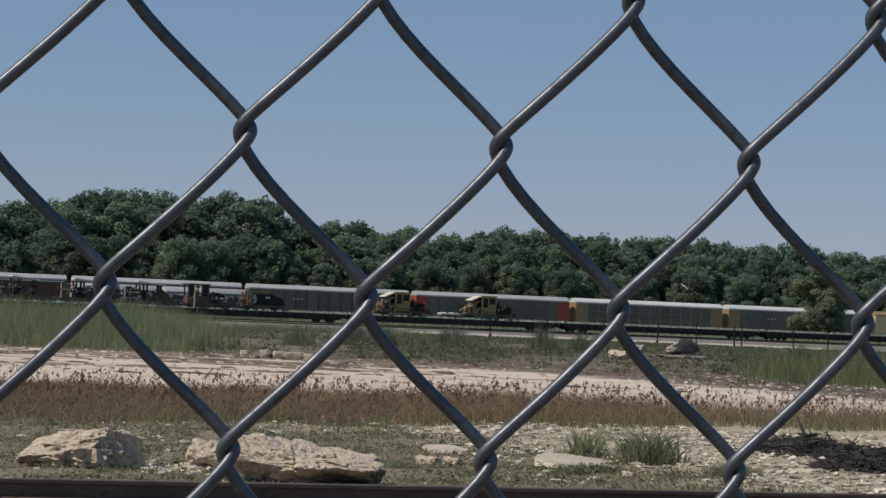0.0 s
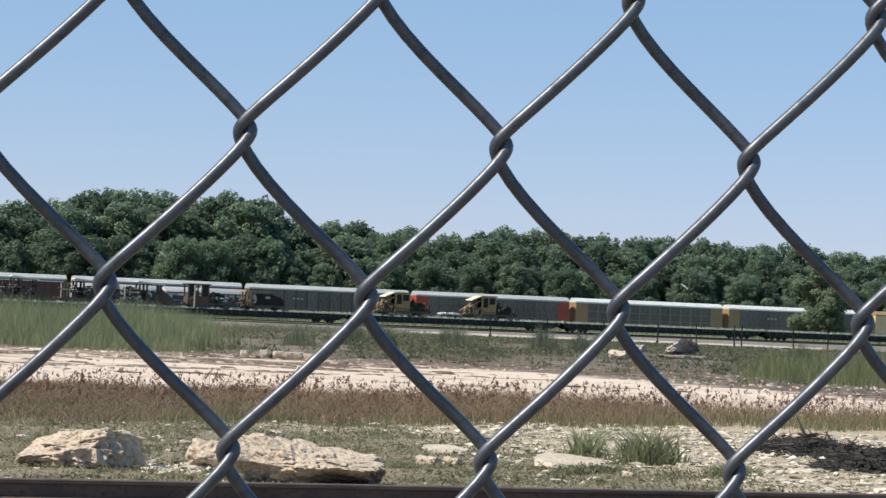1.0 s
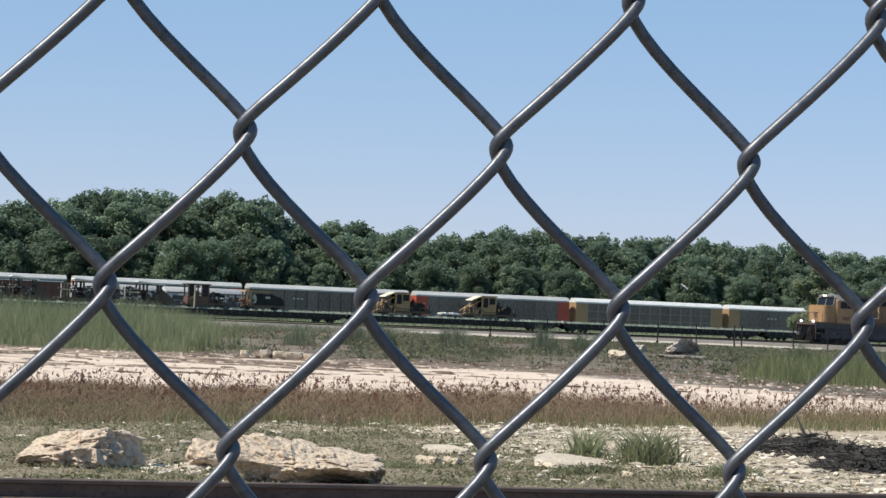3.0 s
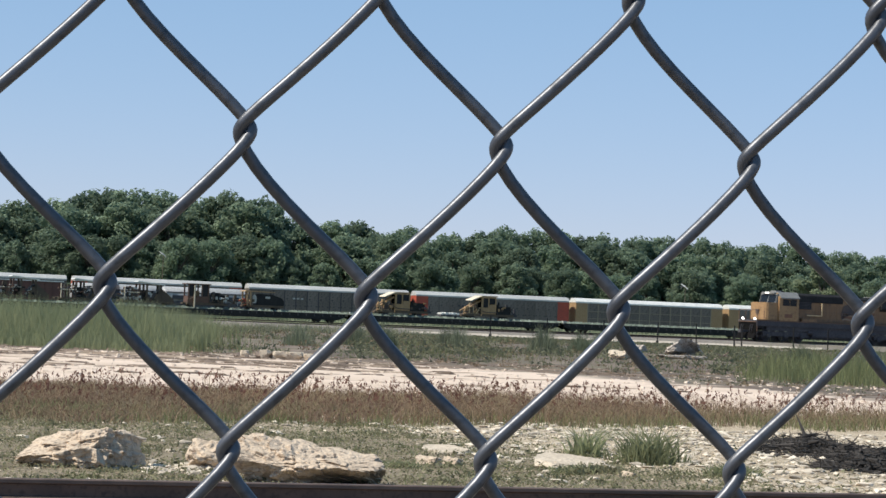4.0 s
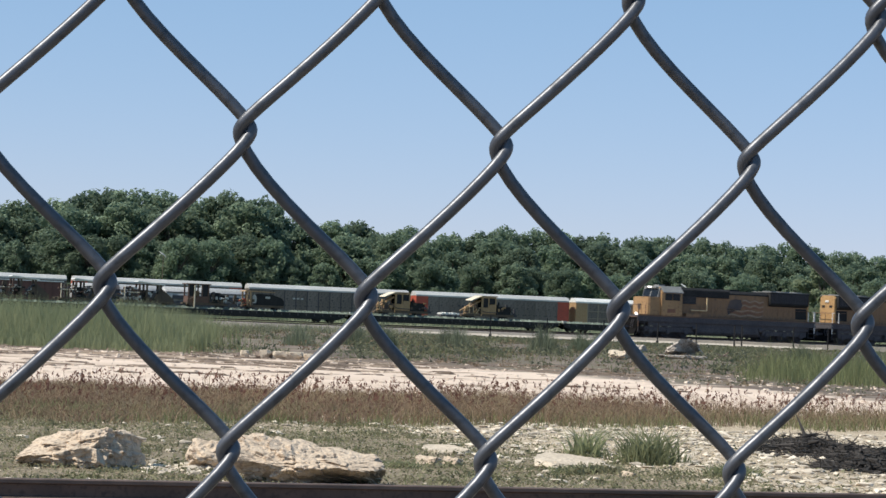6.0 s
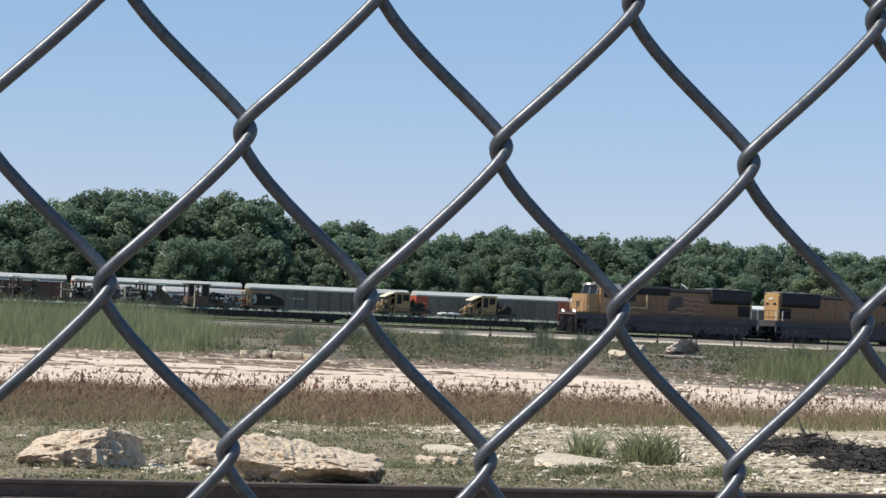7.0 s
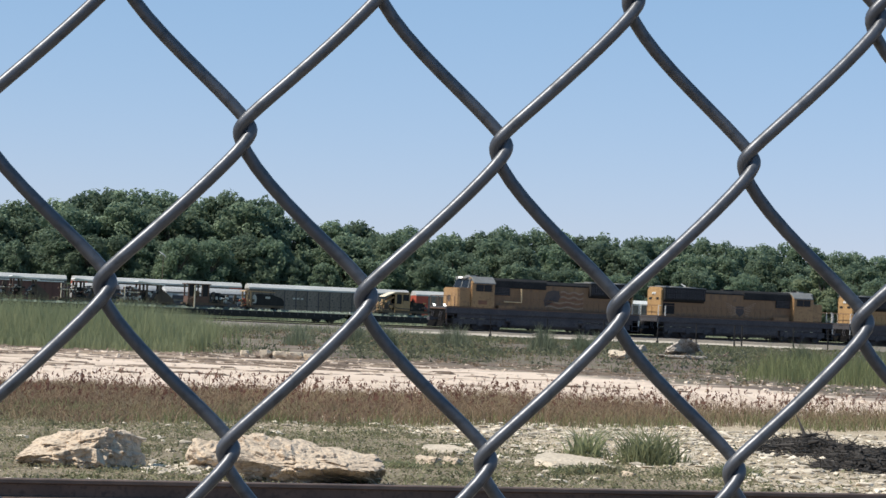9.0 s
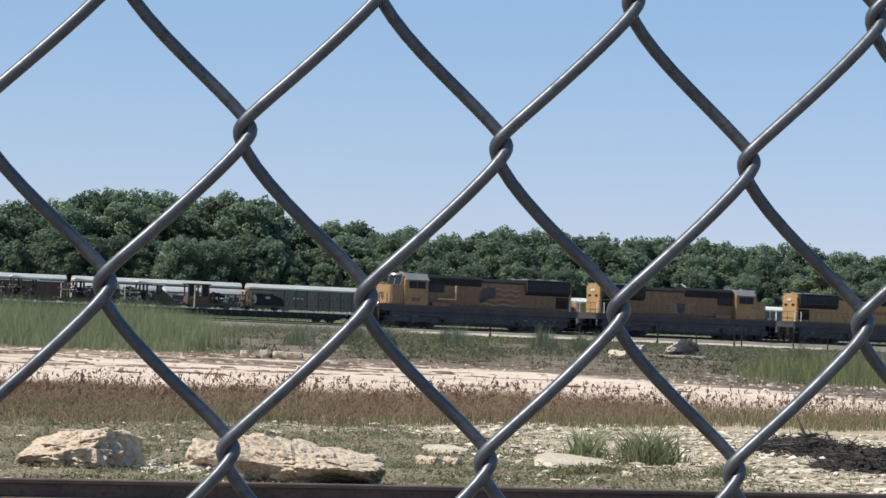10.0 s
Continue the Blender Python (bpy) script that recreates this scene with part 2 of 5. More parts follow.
def ground_material():
    m = bpy.data.materials.new("weedy_ground")
    m.use_nodes = True
    n, l = m.node_tree.nodes, m.node_tree.links
    b = n["Principled BSDF"]
    pos = n.new("ShaderNodeTexCoord").outputs["Object"]
    sep = n.new("ShaderNodeSeparateXYZ")
    l.new(pos, sep.inputs[0])

    def math_(op, a, c, k=None):
        t = n.new("ShaderNodeMath")
        t.operation = op
        for i, s in enumerate((a, c, k)):
            if s is None:
                continue
            if isinstance(s, (int, float)):
                t.inputs[i].default_value = s
            else:
                l.new(s, t.inputs[i])
        return t.outputs[0]

    def tex(scale, detail=5, stretch=(1, 1, 1)):
        mp = n.new("ShaderNodeMapping")
        mp.inputs["Scale"].default_value = stretch
        l.new(pos, mp.inputs[0])
        t = n.new("ShaderNodeTexNoise")
        t.inputs["Scale"].default_value, t.inputs["Detail"].default_value, t.inputs["Roughness"].default_value = scale, detail + 2, 0.62
        l.new(mp.outputs[0], t.inputs["Vector"])
        return t.outputs[0]

    def ramp(s, lo, hi):
        t = n.new("ShaderNodeMapRange")
        t.inputs[1].default_value, t.inputs[2].default_value = lo, hi
        l.new(s, t.inputs[0])
        return t.outputs[0]

    def col(c):
        t = n.new("ShaderNodeRGB")
        t.outputs[0].default_value = (*c, 1)
        return t.outputs[0]

    def mix(fac, a, c):
        t = n.new("ShaderNodeMixRGB")
        for i, s in enumerate((fac, a, c)):
            l.new(s, t.inputs[i])
        return t.outputs[0]

    X, Y = sep.outputs[0], sep.outputs[1]
    wob = math_("SUBTRACT", tex(0.12, 6), 0.5)
    fine, grit = tex(2.2, 6), tex(16, 5)
    # near: limestone rubble with a green mat
    stony = mix(ramp(grit, 0.42, 0.62), col((0.34, 0.27, 0.19)), col((0.57, 0.485, 0.37)))
    mat_ = mix(ramp(grit, 0.4, 0.65), col((0.16, 0.132, 0.09)), col((0.38, 0.315, 0.232)))
    side = math_("ADD", math_("MULTIPLY", X, 0.15), math_("MULTIPLY", math_("SUBTRACT", Y, 28.9), 0.06))
    bare = ramp(math_("ADD", math_("ADD", fine, side), math_("MULTIPLY", wob, 0.4)), 0.62, 0.82)
    near = mix(bare, mat_, stony)
    near = mix(ramp(tex(1.3, 7, (1, 0.5, 1)), 0.56, 0.66), near, col((0.15, 0.12, 0.085)))
    # Fine dark specks paint the shade of small cracks into the soil.
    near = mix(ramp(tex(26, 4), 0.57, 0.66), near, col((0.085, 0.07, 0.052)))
    foot = math_("ADD", math_("SUBTRACT", Y, math_("MULTIPLY", X, 0.75)), math_("MULTIPLY", wob, 3.0))
    near = mix(math_("MULTIPLY", math_("MULTIPLY", ramp(foot, 33.0, 34.4), ramp(X, -6.0, 3.4)), ramp(math_("ADD", fine, grit), 0.75, 1.05)), near, stony)
    # road: pale packed dirt with ruts along it
    ruts = tex(0.45, 6, (0.16, 1.0, 1.0))
    road = mix(ramp(ruts, 0.40, 0.62), col((0.67, 0.55, 0.46)), col((0.56, 0.45, 0.365)))
    streak = math_("ADD", tex(0.42, 8, (0.45, 1.0, 1)), math_("MULTIPLY", math_("SUBTRACT", Y, 66), 0.006))
    road = mix(ramp(streak, 0.545, 0.58), road, col((0.27, 0.205, 0.15)))
    # scrub: brown soil and grass
    scrub = mix(ramp(tex(0.16, 6), 0.42, 0.6), col((0.13, 0.104, 0.09)), col((0.16, 0.143, 0.105)))
    scrub = mix(ramp(tex(0.9, 6, (0.5, 0.22, 1)), 0.5, 0.62), scrub, col((0.165, 0.13, 0.108)))
    scrub = mix(ramp(tex(0.25, 7, (0.8, 0.5, 1)), 0.56, 0.64), scrub, col((0.24, 0.195, 0.155)))
    far = mix(ramp(tex(0.1, 6), 0.4, 0.6), col((0.135, 0.155, 0.085)), col((0.18, 0.185, 0.115)))
    ballast = mix(ramp(tex(3, 6), 0.4, 0.65), col((0.165, 0.148, 0.13)), col((0.25, 0.222, 0.192)))
    yw = math_("ADD", Y, math_("MULTIPLY", wob, 6.0))
    yroad = math_("ADD", math_("ADD", Y, math_("MULTIPLY", wob, 14.0)), math_("MULTIPLY", X, 0.35))
    yroad = math_("ADD", yroad, math_("MULTIPLY", math_("MAXIMUM", X, 0.0), 1.55))
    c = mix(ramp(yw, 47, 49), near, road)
    c = mix(ramp(yroad, 78, 82), c, scrub)
    line = math_("SUBTRACT", Y, math_("MULTIPLY", X, TA))
    lw = math_("ADD", line, math_("MULTIPLY", wob, 3.0))
    c = mix(ramp(line, 200.0, 204.0), c, ballast)
    c = mix(ramp(lw, 231, 233), c, far)
    l.new(c, b.inputs["Base Color"])
    b.inputs["Roughness"].default_value = 0.95
    b.inputs["Specular IOR Level"].default_value = 0.2
    bp = n.new("ShaderNodeBump")
    bp.inputs["Strength"].default_value, bp.inputs["Distance"].default_value = 0.8, 0.05
    l.new(math_("ADD", fine, grit), bp.inputs["Height"])
    l.new(bp.outputs[0], b.inputs["Normal"])
    return m


make_ground()


# ---- chain-link fence in front of the lens ----
def make_fence():
    fence = thing("chain_link_fence", "grey galvanised chain-link fence of woven diamond mesh", "fence")
    half, pitch, rad, depth, over = 0.03225, 0.0788, 0.00162, 0.0018, 0.0015
    seg, sides = 30, 9
    rows = 26
    amp = half / 2 + over
    path = []
    for i in range(rows * seg + 1):
        u = (2.0 * i / seg) % 1.0
        ph = (math.floor(2.0 * i / seg + 1e-9) + u - 0.13 * math.sin(2 * math.pi * u)) / 2.0
        w = math.sin(2 * math.pi * ph)
        c = math.cos(2 * math.pi * ph)
        # pointed zigzag with rounded turns: from the right turn (ph 0) on the near side to the left turn (ph 0.5)
        bow = 0.036 if w > 0 else 0.075
        x = amp * (math.asin(0.985 * c) / math.asin(0.985) + (2 if w > 0 else -2) * bow * abs(math.sin(2 * math.pi * ph)) - (0.05 * math.sin(4 * math.pi * ph) if w < 0 else 0.0))
        y = -depth * math.tanh(3.2 * w) / math.tanh(3.2)
        path.append(Vector((x, y, -ph * pitch)))
    for _ in range(2):
        path = [path[0]] + [(a + b * 2 + c) / 4 for a, b, c in zip(path, path[1:], path[2:])] + [path[-1]]
    v, f = [], []
    for i, p in enumerate(path):
        d = (path[min(i + 1, len(path) - 1)] - path[max(i - 1, 0)]).normalized()
        s = d.cross(Vector((0, 1, 0))).normalized()
        t = d.cross(s)
        for k in range(sides):
            a = 2 * math.pi * k / sides
            v.append(tuple(p + (s * math.cos(a) + t * math.sin(a)) * rad))
    for i in range(len(path) - 1):
        for k in range(sides):
            f.append((i * sides + k, i * sides + (k + 1) % sides, (i + 1) * sides + (k + 1) % sides, (i + 1) * sides + k))
    f += [tuple(range(sides)), tuple(range(len(v) - 1, len(v) - 1 - sides, -1))]
    me = bpy.data.meshes.new("wire")
    me.from_pydata(v, [], f)
    me.shade_smooth()
    me.materials.append(WIRE)
    for j in range(-10, 11):
        ob = new("wire", me)
        ob.parent = fence
        # knuckles of odd columns lie half a mesh lower
        ob.location = ((j + 0.5) * half, 0, 5 * pitch + (0.0 if j % 2 else pitch / 2))
    fence.matrix_world = pose(FENCE_AT[0], FENCE_AT[1], FENCE_AT[2], 0, 0.55, 9.5)


FENCE_AT = (0.01365, 0.63, 1.6432)
make_fence()


# ---- tracks ----
RAIL_PROFILE = [(-0.075, 0), (0.075, 0), (0.075, 0.015), (0.012, 0.035), (0.012, 0.125), (0.037, 0.135), (0.037, 0.165), (0.028, 0.172),
                (-0.028, 0.172), (-0.037, 0.165), (-0.037, 0.135), (-0.012, 0.125), (-0.012, 0.035), (-0.075, 0.015)]


def make_track(y0, slope, z, s0, s1, label, ties=True):
    """Two rails on sleepers; the rail heads lie at height z."""
    line = tagged(new("railway_track"), label, "railway track", "", "structure")
    for side in (-0.755, 0.755):
        part("rail", Build().prism([(p[0] + side, p[1] - 0.172) for p in RAIL_PROFILE], s0, s1, "x"), RUST, line)
    b = Build()
    s = s0
    while s < s1 and ties:
        b.box(s, s + 0.23, -1.3, 1.3, -0.36, -0.178)
        s += 0.55
    if ties:
        part("sleepers", b, TIE, line)["kind"] = "stuff"
    line.matrix_world = pose(0, y0, z, 0, 0, math.degrees(math.atan(slope)))


TIE = mat("old_sleepers", (0.12, 0.10, 0.085), (0.18, 0.155, 0.13), 2, 0.9, 0, 0.5)
make_track(YA, TA, 0.42, -70, 130, "rusty main-line rails on wooden sleepers and gravel ballast")
make_track(YF, TF, 0.16, -110, 110, "weedy siding rails under parked flat cars", False)
make_track(YR, TR, -0.30, -140, 150, "siding rails under parked rack cars", False)
make_track(366.0, 0.36, 0.12, -110, -26, "siding rails under parked tank cars", False)


def make_near_rail():
    rail = thing("rusty_rail", "rusty brown steel rail lying along the weedy ground", "rail")
    part("foot", Build().prism([(-0.075, 0), (0.075, 0), (0.075, 0.015), (0.014, 0.035), (-0.014, 0.035), (-0.075, 0.015)], -14, 14, "x"), RUST, rail)
    part("web", Build().box(-14, 14, -0.012, 0.012, 0.033, 0.128), RUST, rail)
    part("head", Build().prism([(-0.012, 0.126), (0.012, 0.126), (0.037, 0.137), (0.037, 0.163), (0.028, 0.172), (-0.028, 0.172), (-0.037, 0.163), (-0.037, 0.137)], -14, 14, "x"), RAILTOP, rail, "worn rail head")
    rail.matrix_world = pose(0.32, 21.18, 0.0, 0, 0, math.degrees(math.atan2(2.50, 7.432)))


make_near_rail()


# ---- locomotives ----
LOCO = 22.7


def wavy(x0, x1, z, h, y, amp=0.07, n=14):
    """A waving stripe as a thin raised band on a side wall."""
    b = Build()
    top = [(x0 + (x1 - x0) * i / n, z + h / 2 + amp * math.sin(i * 0.95) - 0.04 * i / n) for i in range(n + 1)]
    low = [(x, q - h) for x, q in reversed(top)]
    return b.prism(top + low, y - 0.012, y)


def make_truck(name, cx, loco):
    truck = part(name, Build().box(cx - 2.7, cx + 2.7, -1.32, -1.08, 0.48, 0.98).box(cx - 2.7, cx + 2.7, 1.08, 1.32, 0.48, 0.98)
                 .box(cx - 0.4, cx + 0.4, -1.2, 1.2, 0.5, 0.95).box(cx - 2.75, cx - 2.45, -1.2, 1.2, 0.55, 0.9).box(cx + 2.45, cx + 2.75, -1.2, 1.2, 0.55, 0.9)
                 .box(cx - 2.3, cx - 1.8, -1.4, -1.3, 0.35, 0.75).box(cx - 0.25, cx + 0.25, -1.4, -1.3, 0.35, 0.75).box(cx + 1.8, cx + 2.3, -1.4, -1.3, 0.35, 0.75)
                 .box(cx - 2.3, cx - 1.8, 1.3, 1.4, 0.35, 0.75).box(cx - 0.25, cx + 0.25, 1.3, 1.4, 0.35, 0.75).box(cx + 1.8, cx + 2.3, 1.3, 1.4, 0.35, 0.75), UNDER, loco, "dark cast truck frame", 0.03)
    # Dark block added to close the bright gaps between the wheels.
    part("rigging_filler", Build().box(cx - 2.6, cx + 2.6, -0.5, 0.5, 0.08, 0.9), UNDER, truck, "dark filler block for brake rigging and motors", 0.04)
    out = []
    for dx in (-2.05, 0.0, 2.05):
        b = Build().rod((0, -0.9, 0), (0, 0.9, 0), 0.10, 8)
        for side in (-1, 1):
            b.rod((0, side * 0.69, 0), (0, side * 0.83, 0), 0.53, 20).rod((0, side * 0.66, 0), (0, side * 0.70, 0), 0.56, 20)
            b.box(-0.42, 0.42, side * 0.845 - 0.01, side * 0.845 + 0.01, -0.05, 0.05)
        w = part("wheelset", b, UNDER, truck)
        w.location = (cx + dx, 0, 0.53)
        out.append((w, cx + dx))
    return out


def make_loco(style, label):
    """A six-axle diesel; x runs from the front coupler (0) to the rear one, z from the rail heads."""
    # The first two units' hoods take the yellow darkened for shade.
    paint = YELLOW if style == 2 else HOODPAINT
    o = thing("diesel_locomotive", label, "locomotive", "locomotives of the moving train")
    part("underframe", Build().box(0.95, 21.8, -1.5, 1.5, 1.40, 2.0).box(2.2, 21.0, -1.38, 1.38, 1.0, 1.42), UNDER, o, "dark grimy underframe and walkway", 0.03)
    for y in (-1.525, 1.503):
        part("sill_stripe", Build().box(1.0, 21.75, y, y + 0.022, 1.90, 1.985), YELLOWDIM, o, "worn reddish-yellow sill stripe")
    part("fuel_tank", Build().prism([(-1.45, 1.1), (-1.45, 0.55), (-1.15, 0.28), (1.15, 0.28), (1.45, 0.55), (1.45, 1.1)], 7.7, 15.0, "x"), UNDER, o, "dark fuel tank", 0.04)
    # Dark blocks added to fill the bright gaps from trucks to tank.
    for x in (7.1, 14.98):
        part("tank_gap_filler", Build().box(x, x + 0.62, -1.1, 1.1, 0.35, 1.1), UNDER, o, "dark filler block beside the fuel tank", 0.03)
    for x in (7.2, 15.02):
        part("air_reservoir", Build().rod((x, -1.3, 0.95), (x + 0.5, -1.3, 0.95), 0.2, 12), UNDER, o)
    hood = [(-1.06, 2.0), (-1.06, 4.32), (-0.72, 4.56), (0.72, 4.56), (1.06, 4.32), (1.06, 2.0)]
    part("long_hood", Build().prism(hood, 5.85, 21.15, "x"), paint, o, "armour-yellow long hood body", 0.03)
    part("hood_roof", Build().prism([(-1.09, 4.24), (-1.09, 4.36), (-0.8, 4.62), (0.8, 4.62), (1.09, 4.36), (1.09, 4.24)], 5.95, 16.4, "x"), SOOT, o, "sooty dark hood roof", 0.02)
    part("dynamic_brake_housing", Build().prism([(-1.18, 3.86), (-1.18, 4.50), (-0.9, 4.74), (0.9, 4.74), (1.18, 4.50), (1.18, 3.86)], 6.0, 11.6, "x"), SOOT, o, "dark dynamic brake housing", 0.04)
    for y in (-1.13, 1.05):
        grille = part("inverter_grille", Build().box(6.05, 7.75, y, y + 0.08, 3.2, 3.95), SOOT, o, "dark louvred grille")
        for i in range(5):
            q = y - 0.02 if y < 0 else y + 0.08
            part("louvre", Build().box(6.1, 7.7, q, q + 0.02, 3.26 + i * 0.14, 3.32 + i * 0.14), UNDER, grille)
    rad = part("radiator_housing", Build().prism([(-1.08, 3.3), (-1.42, 3.55), (-1.42, 4.62), (-1.2, 4.7), (1.2, 4.7), (1.42, 4.62), (1.42, 3.55), (1.08, 3.3)], 16.3, 20.95, "x"), SOOT, o, "black flared radiator grille", 0.02)
    part("radiator_rim", Build().box(16.25, 21.0, -1.44, 1.44, 4.66, 4.735), GREYROOF, rad, "light grey radiator roof edge", 0.015)
    fin = mesh_of("radiator_fin", Build().box(0, 0.07, 0, 0.025, 3.65, 4.56), UNDER)
    for i in range(22):
        for y in (-1.445, 1.42):
            piece = new("radiator_fin", fin)
            piece.parent, piece.location = rad, (16.45 + i * 0.2, y, 0)
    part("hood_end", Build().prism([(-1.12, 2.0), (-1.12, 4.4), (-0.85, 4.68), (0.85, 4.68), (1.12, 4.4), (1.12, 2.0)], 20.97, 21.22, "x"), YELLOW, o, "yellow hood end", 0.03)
    for x in (17.2, 18.8, 20.3):
        part("fan", Build().rod((x, 0, 4.73), (x, 0, 4.82), 0.66, 20), GREYROOF, rad, "", 0.02)
    for y in (-1.085, 1.055):
        part("end_grille", Build().box(19.6, 21.17, y, y + 0.03, 2.2, 3.2), SOOT, o, "dark equipment grille")
    part("exhaust_stack", Build().box(12.2, 13.4, -0.3, 0.3, 4.6, 4.76), SOOT, o, "", 0.03)
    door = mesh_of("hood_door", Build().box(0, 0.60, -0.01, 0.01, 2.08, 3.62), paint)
    latch = mesh_of("latch", Build().box(0.5, 0.54, -0.03, 0.03, 2.5, 2.75), YELLOWDIM)
    for i in range(17):
        for y in (-1.068, 1.068):
            panel = new("hood_door", door)
            panel.parent, panel.location = o, (8.3 + i * 0.66, y, 0)
            knob = new("latch", latch)
            knob.parent = panel
    # cab and nose
    cab = part("cab", Build().prism([(-1.56, 2.0), (-1.56, 4.15), (-1.05, 4.68), (1.05, 4.68), (1.56, 4.15), (1.56, 2.0)], 3.52, 5.9, "x"), CABPAINT, o, "weathered yellow wide cab", 0.03)
    part("cab_roof", Build().prism([(-1.66, 4.12), (-1.66, 4.22), (-1.1, 4.78), (1.1, 4.78), (1.66, 4.22), (1.66, 4.12), (1.05, 4.58), (-1.05, 4.58)], 3.66, 5.95, "x"), GREYROOF, cab, "light grey cab roof", 0.02)
    part("roof_visor", Build().prism([(-1.0, 4.56), (-1.0, 4.66), (-0.85, 4.76), (0.85, 4.76), (1.0, 4.66), (1.0, 4.56)], 3.2, 3.68, "x"), GREYROOF, cab, "grey visor over the windshields", 0.02)
    part("horn", Build().box(4.9, 5.0, -0.3, 0.3, 4.76, 4.84).rod((4.6, -0.2, 4.88), (5.0, -0.2, 4.88), 0.07, 8, 0.03).rod((4.6, 0.1, 4.88), (5.0, 0.1, 4.88), 0.07, 8, 0.03), SOOT, cab)
    part("air_conditioner", Build().box(3.9, 4.55, -0.45, 0.45, 4.76, 4.9), GREYROOF, cab, "", 0.03)
    part("antenna", Build().rod((5.5, 0.3, 4.74), (5.5, 0.3, 5.15), 0.02, 6), SOOT, cab)
    part("windshield_frame", Build().prism([(3.22, 3.66), (3.44, 4.56), (3.60, 4.56), (3.60, 3.66)], -1.3, 1.3), GREYROOF, cab, "", 0.02)
    for y in (-1.22, 0.05):
        w = part("windshield", Build().prism([(3.25, 3.74), (3.43, 4.48), (3.50, 4.48), (3.32, 3.74)], y, y + 1.17), GLASS, cab)
        w.location.x = -0.02
    for x in (3.92, 4.78):
        for y in (-1.585, 1.555):
            part("side_window", Build().box(x, x + 0.80, y, y + 0.03, 3.45, 4.08), GLASS, cab)
    part("side_door", Build().box(5.42, 5.82, -1.58, -1.562, 2.05, 3.4), CABPAINT, cab)
    part("marking_bar", Build().box(4.2, 5.1, -1.575, -1.562, 2.3, 2.65), REDBAR, cab, "faded red-brown lettering bar")
    nose = part("nose", Build().prism([(2.1, -1.08), (2.28, -1.32), (3.56, -1.40), (3.56, 1.40), (2.28, 1.32), (2.1, 1.08)], 2.0, 3.72, "z"), CABPAINT, o, "blunt yellow safety nose", 0.08)
    part("nose_door", Build().box(2.07, 2.12, -0.35, 0.35, 2.05, 3.3), CABPAINT, nose, "", 0.01)
    part("nose_emblem", Build().prism([(-0.26, 3.05), (0.26, 3.05), (0.24, 2.65), (0.0, 2.4), (-0.24, 2.65)], 2.045, 2.068, "x"), BLUE, nose, "small dark shield emblem")
    for y in (-0.16, 0.16):
        part("headlight", Build().rod((3.12, y, 4.66), (3.24, y, 4.66), 0.085, 14), LAMP if style == 0 else GREYROOF, o, "lit headlight" if style == 0 else "unlit headlight")
    for y in (-0.95, 0.95):
        part("ditch_light", Build().rod((1.0, y, 2.16), (1.15, y, 2.16), 0.07, 14).box(1.05, 1.2, y - 0.1, y + 0.1, 1.98, 2.1), LAMP if style == 0 else GREYROOF, o, "lit ditch light" if style == 0 else "")
    # ends: pilot, steps, couplers, platforms
    for e, s in ((0.0, 1), (LOCO, -1)):
        front = s == 1
        part("pilot", Build().prism([(e + s * 0.93, 1.85), (e + s * 0.93, 0.75), (e + s * 0.6, 0.2), (e + s * 0.72, 0.16), (e + s * 1.15, 0.7), (e + s * 1.15, 1.85)], -1.42, 1.42), PILOT, o, "black pilot plate", 0.02)
        for y in (-0.9, -0.6, 0.6, 0.9):
            part("air_hose", Build().rod((e + s * 0.9, y, 1.55), (e + s * 0.78, y, 1.1), 0.035, 6).rod((e + s * 0.78, y, 1.1), (e + s * 0.84, y + 0.12, 0.75), 0.035, 6), UNDER, o)
        part("pilot_trim", Build().box(min(e + s * 0.90, e + s * 0.925), max(e + s * 0.90, e + s * 0.925), -1.42, 1.42, 1.78, 1.85), YELLOWDIM, o, "worn trim on the pilot")
        part("coupler", Build().box(min(e + s * 0.05, e + s * 0.95), max(e + s * 0.05, e + s * 0.95), -0.13, 0.13, 0.78, 1.0).box(min(e + s * 0.0, e + s * 0.35), max(e + s * 0.0, e + s * 0.35), -0.22, 0.22, 0.72, 1.06), UNDER, o, "", 0.02)
        for y in (-1.46, 1.46):
            st = Build()
            for k in range(4):
                xa, xb = sorted((e + s * 1.05, e + s * 1.75))
                st.box(xa, xb, min(y, y * 0.75), max(y, y * 0.75), 0.42 + k * 0.42, 0.46 + k * 0.42)
            for xx in (1.03, 1.75):
                st.box(e + s * xx - 0.02, e + s * xx + 0.02, y - 0.03, y + 0.03, 0.35, 2.0)
            part("step_well", st, UNDER, o, "dark boarding steps")
            part("grab_rail", Build().rod((e + s * 1.02, y, 0.9), (e + s * 1.02, y, 2.95), 0.045, 6).rod((e + s * 1.02, y, 2.95), (e + s * 1.3, y, 2.95), 0.03, 6).rod((e + s * 1.8, y, 1.9), (e + s * 1.8, y, 2.95), 0.045, 6), YELLOWDIM if front and style == 0 else WHITEPAINT, o, "worn grab rail" if front and style == 0 else "white grab rail")
        part("end_rail", Build().rod((e + s * 0.98, -1.3, 2.95), (e + s * 0.98, 1.3, 2.95), 0.03, 6).rod((e + s * 0.98, -0.4, 1.98), (e + s * 0.98, -0.4, 2.95), 0.03, 6).rod((e + s * 0.98, 0.4, 1.98), (e + s * 0.98, 0.4, 2.95), 0.025, 6), YELLOWDIM, o, "end railing")
    # rear end: markers and access ladder
    for y in (-0.15, 0.15):
        part("rear_headlight", Build().rod((21.2, y, 4.1), (21.29, y, 4.1), 0.12, 12), WHITEPAINT, o)
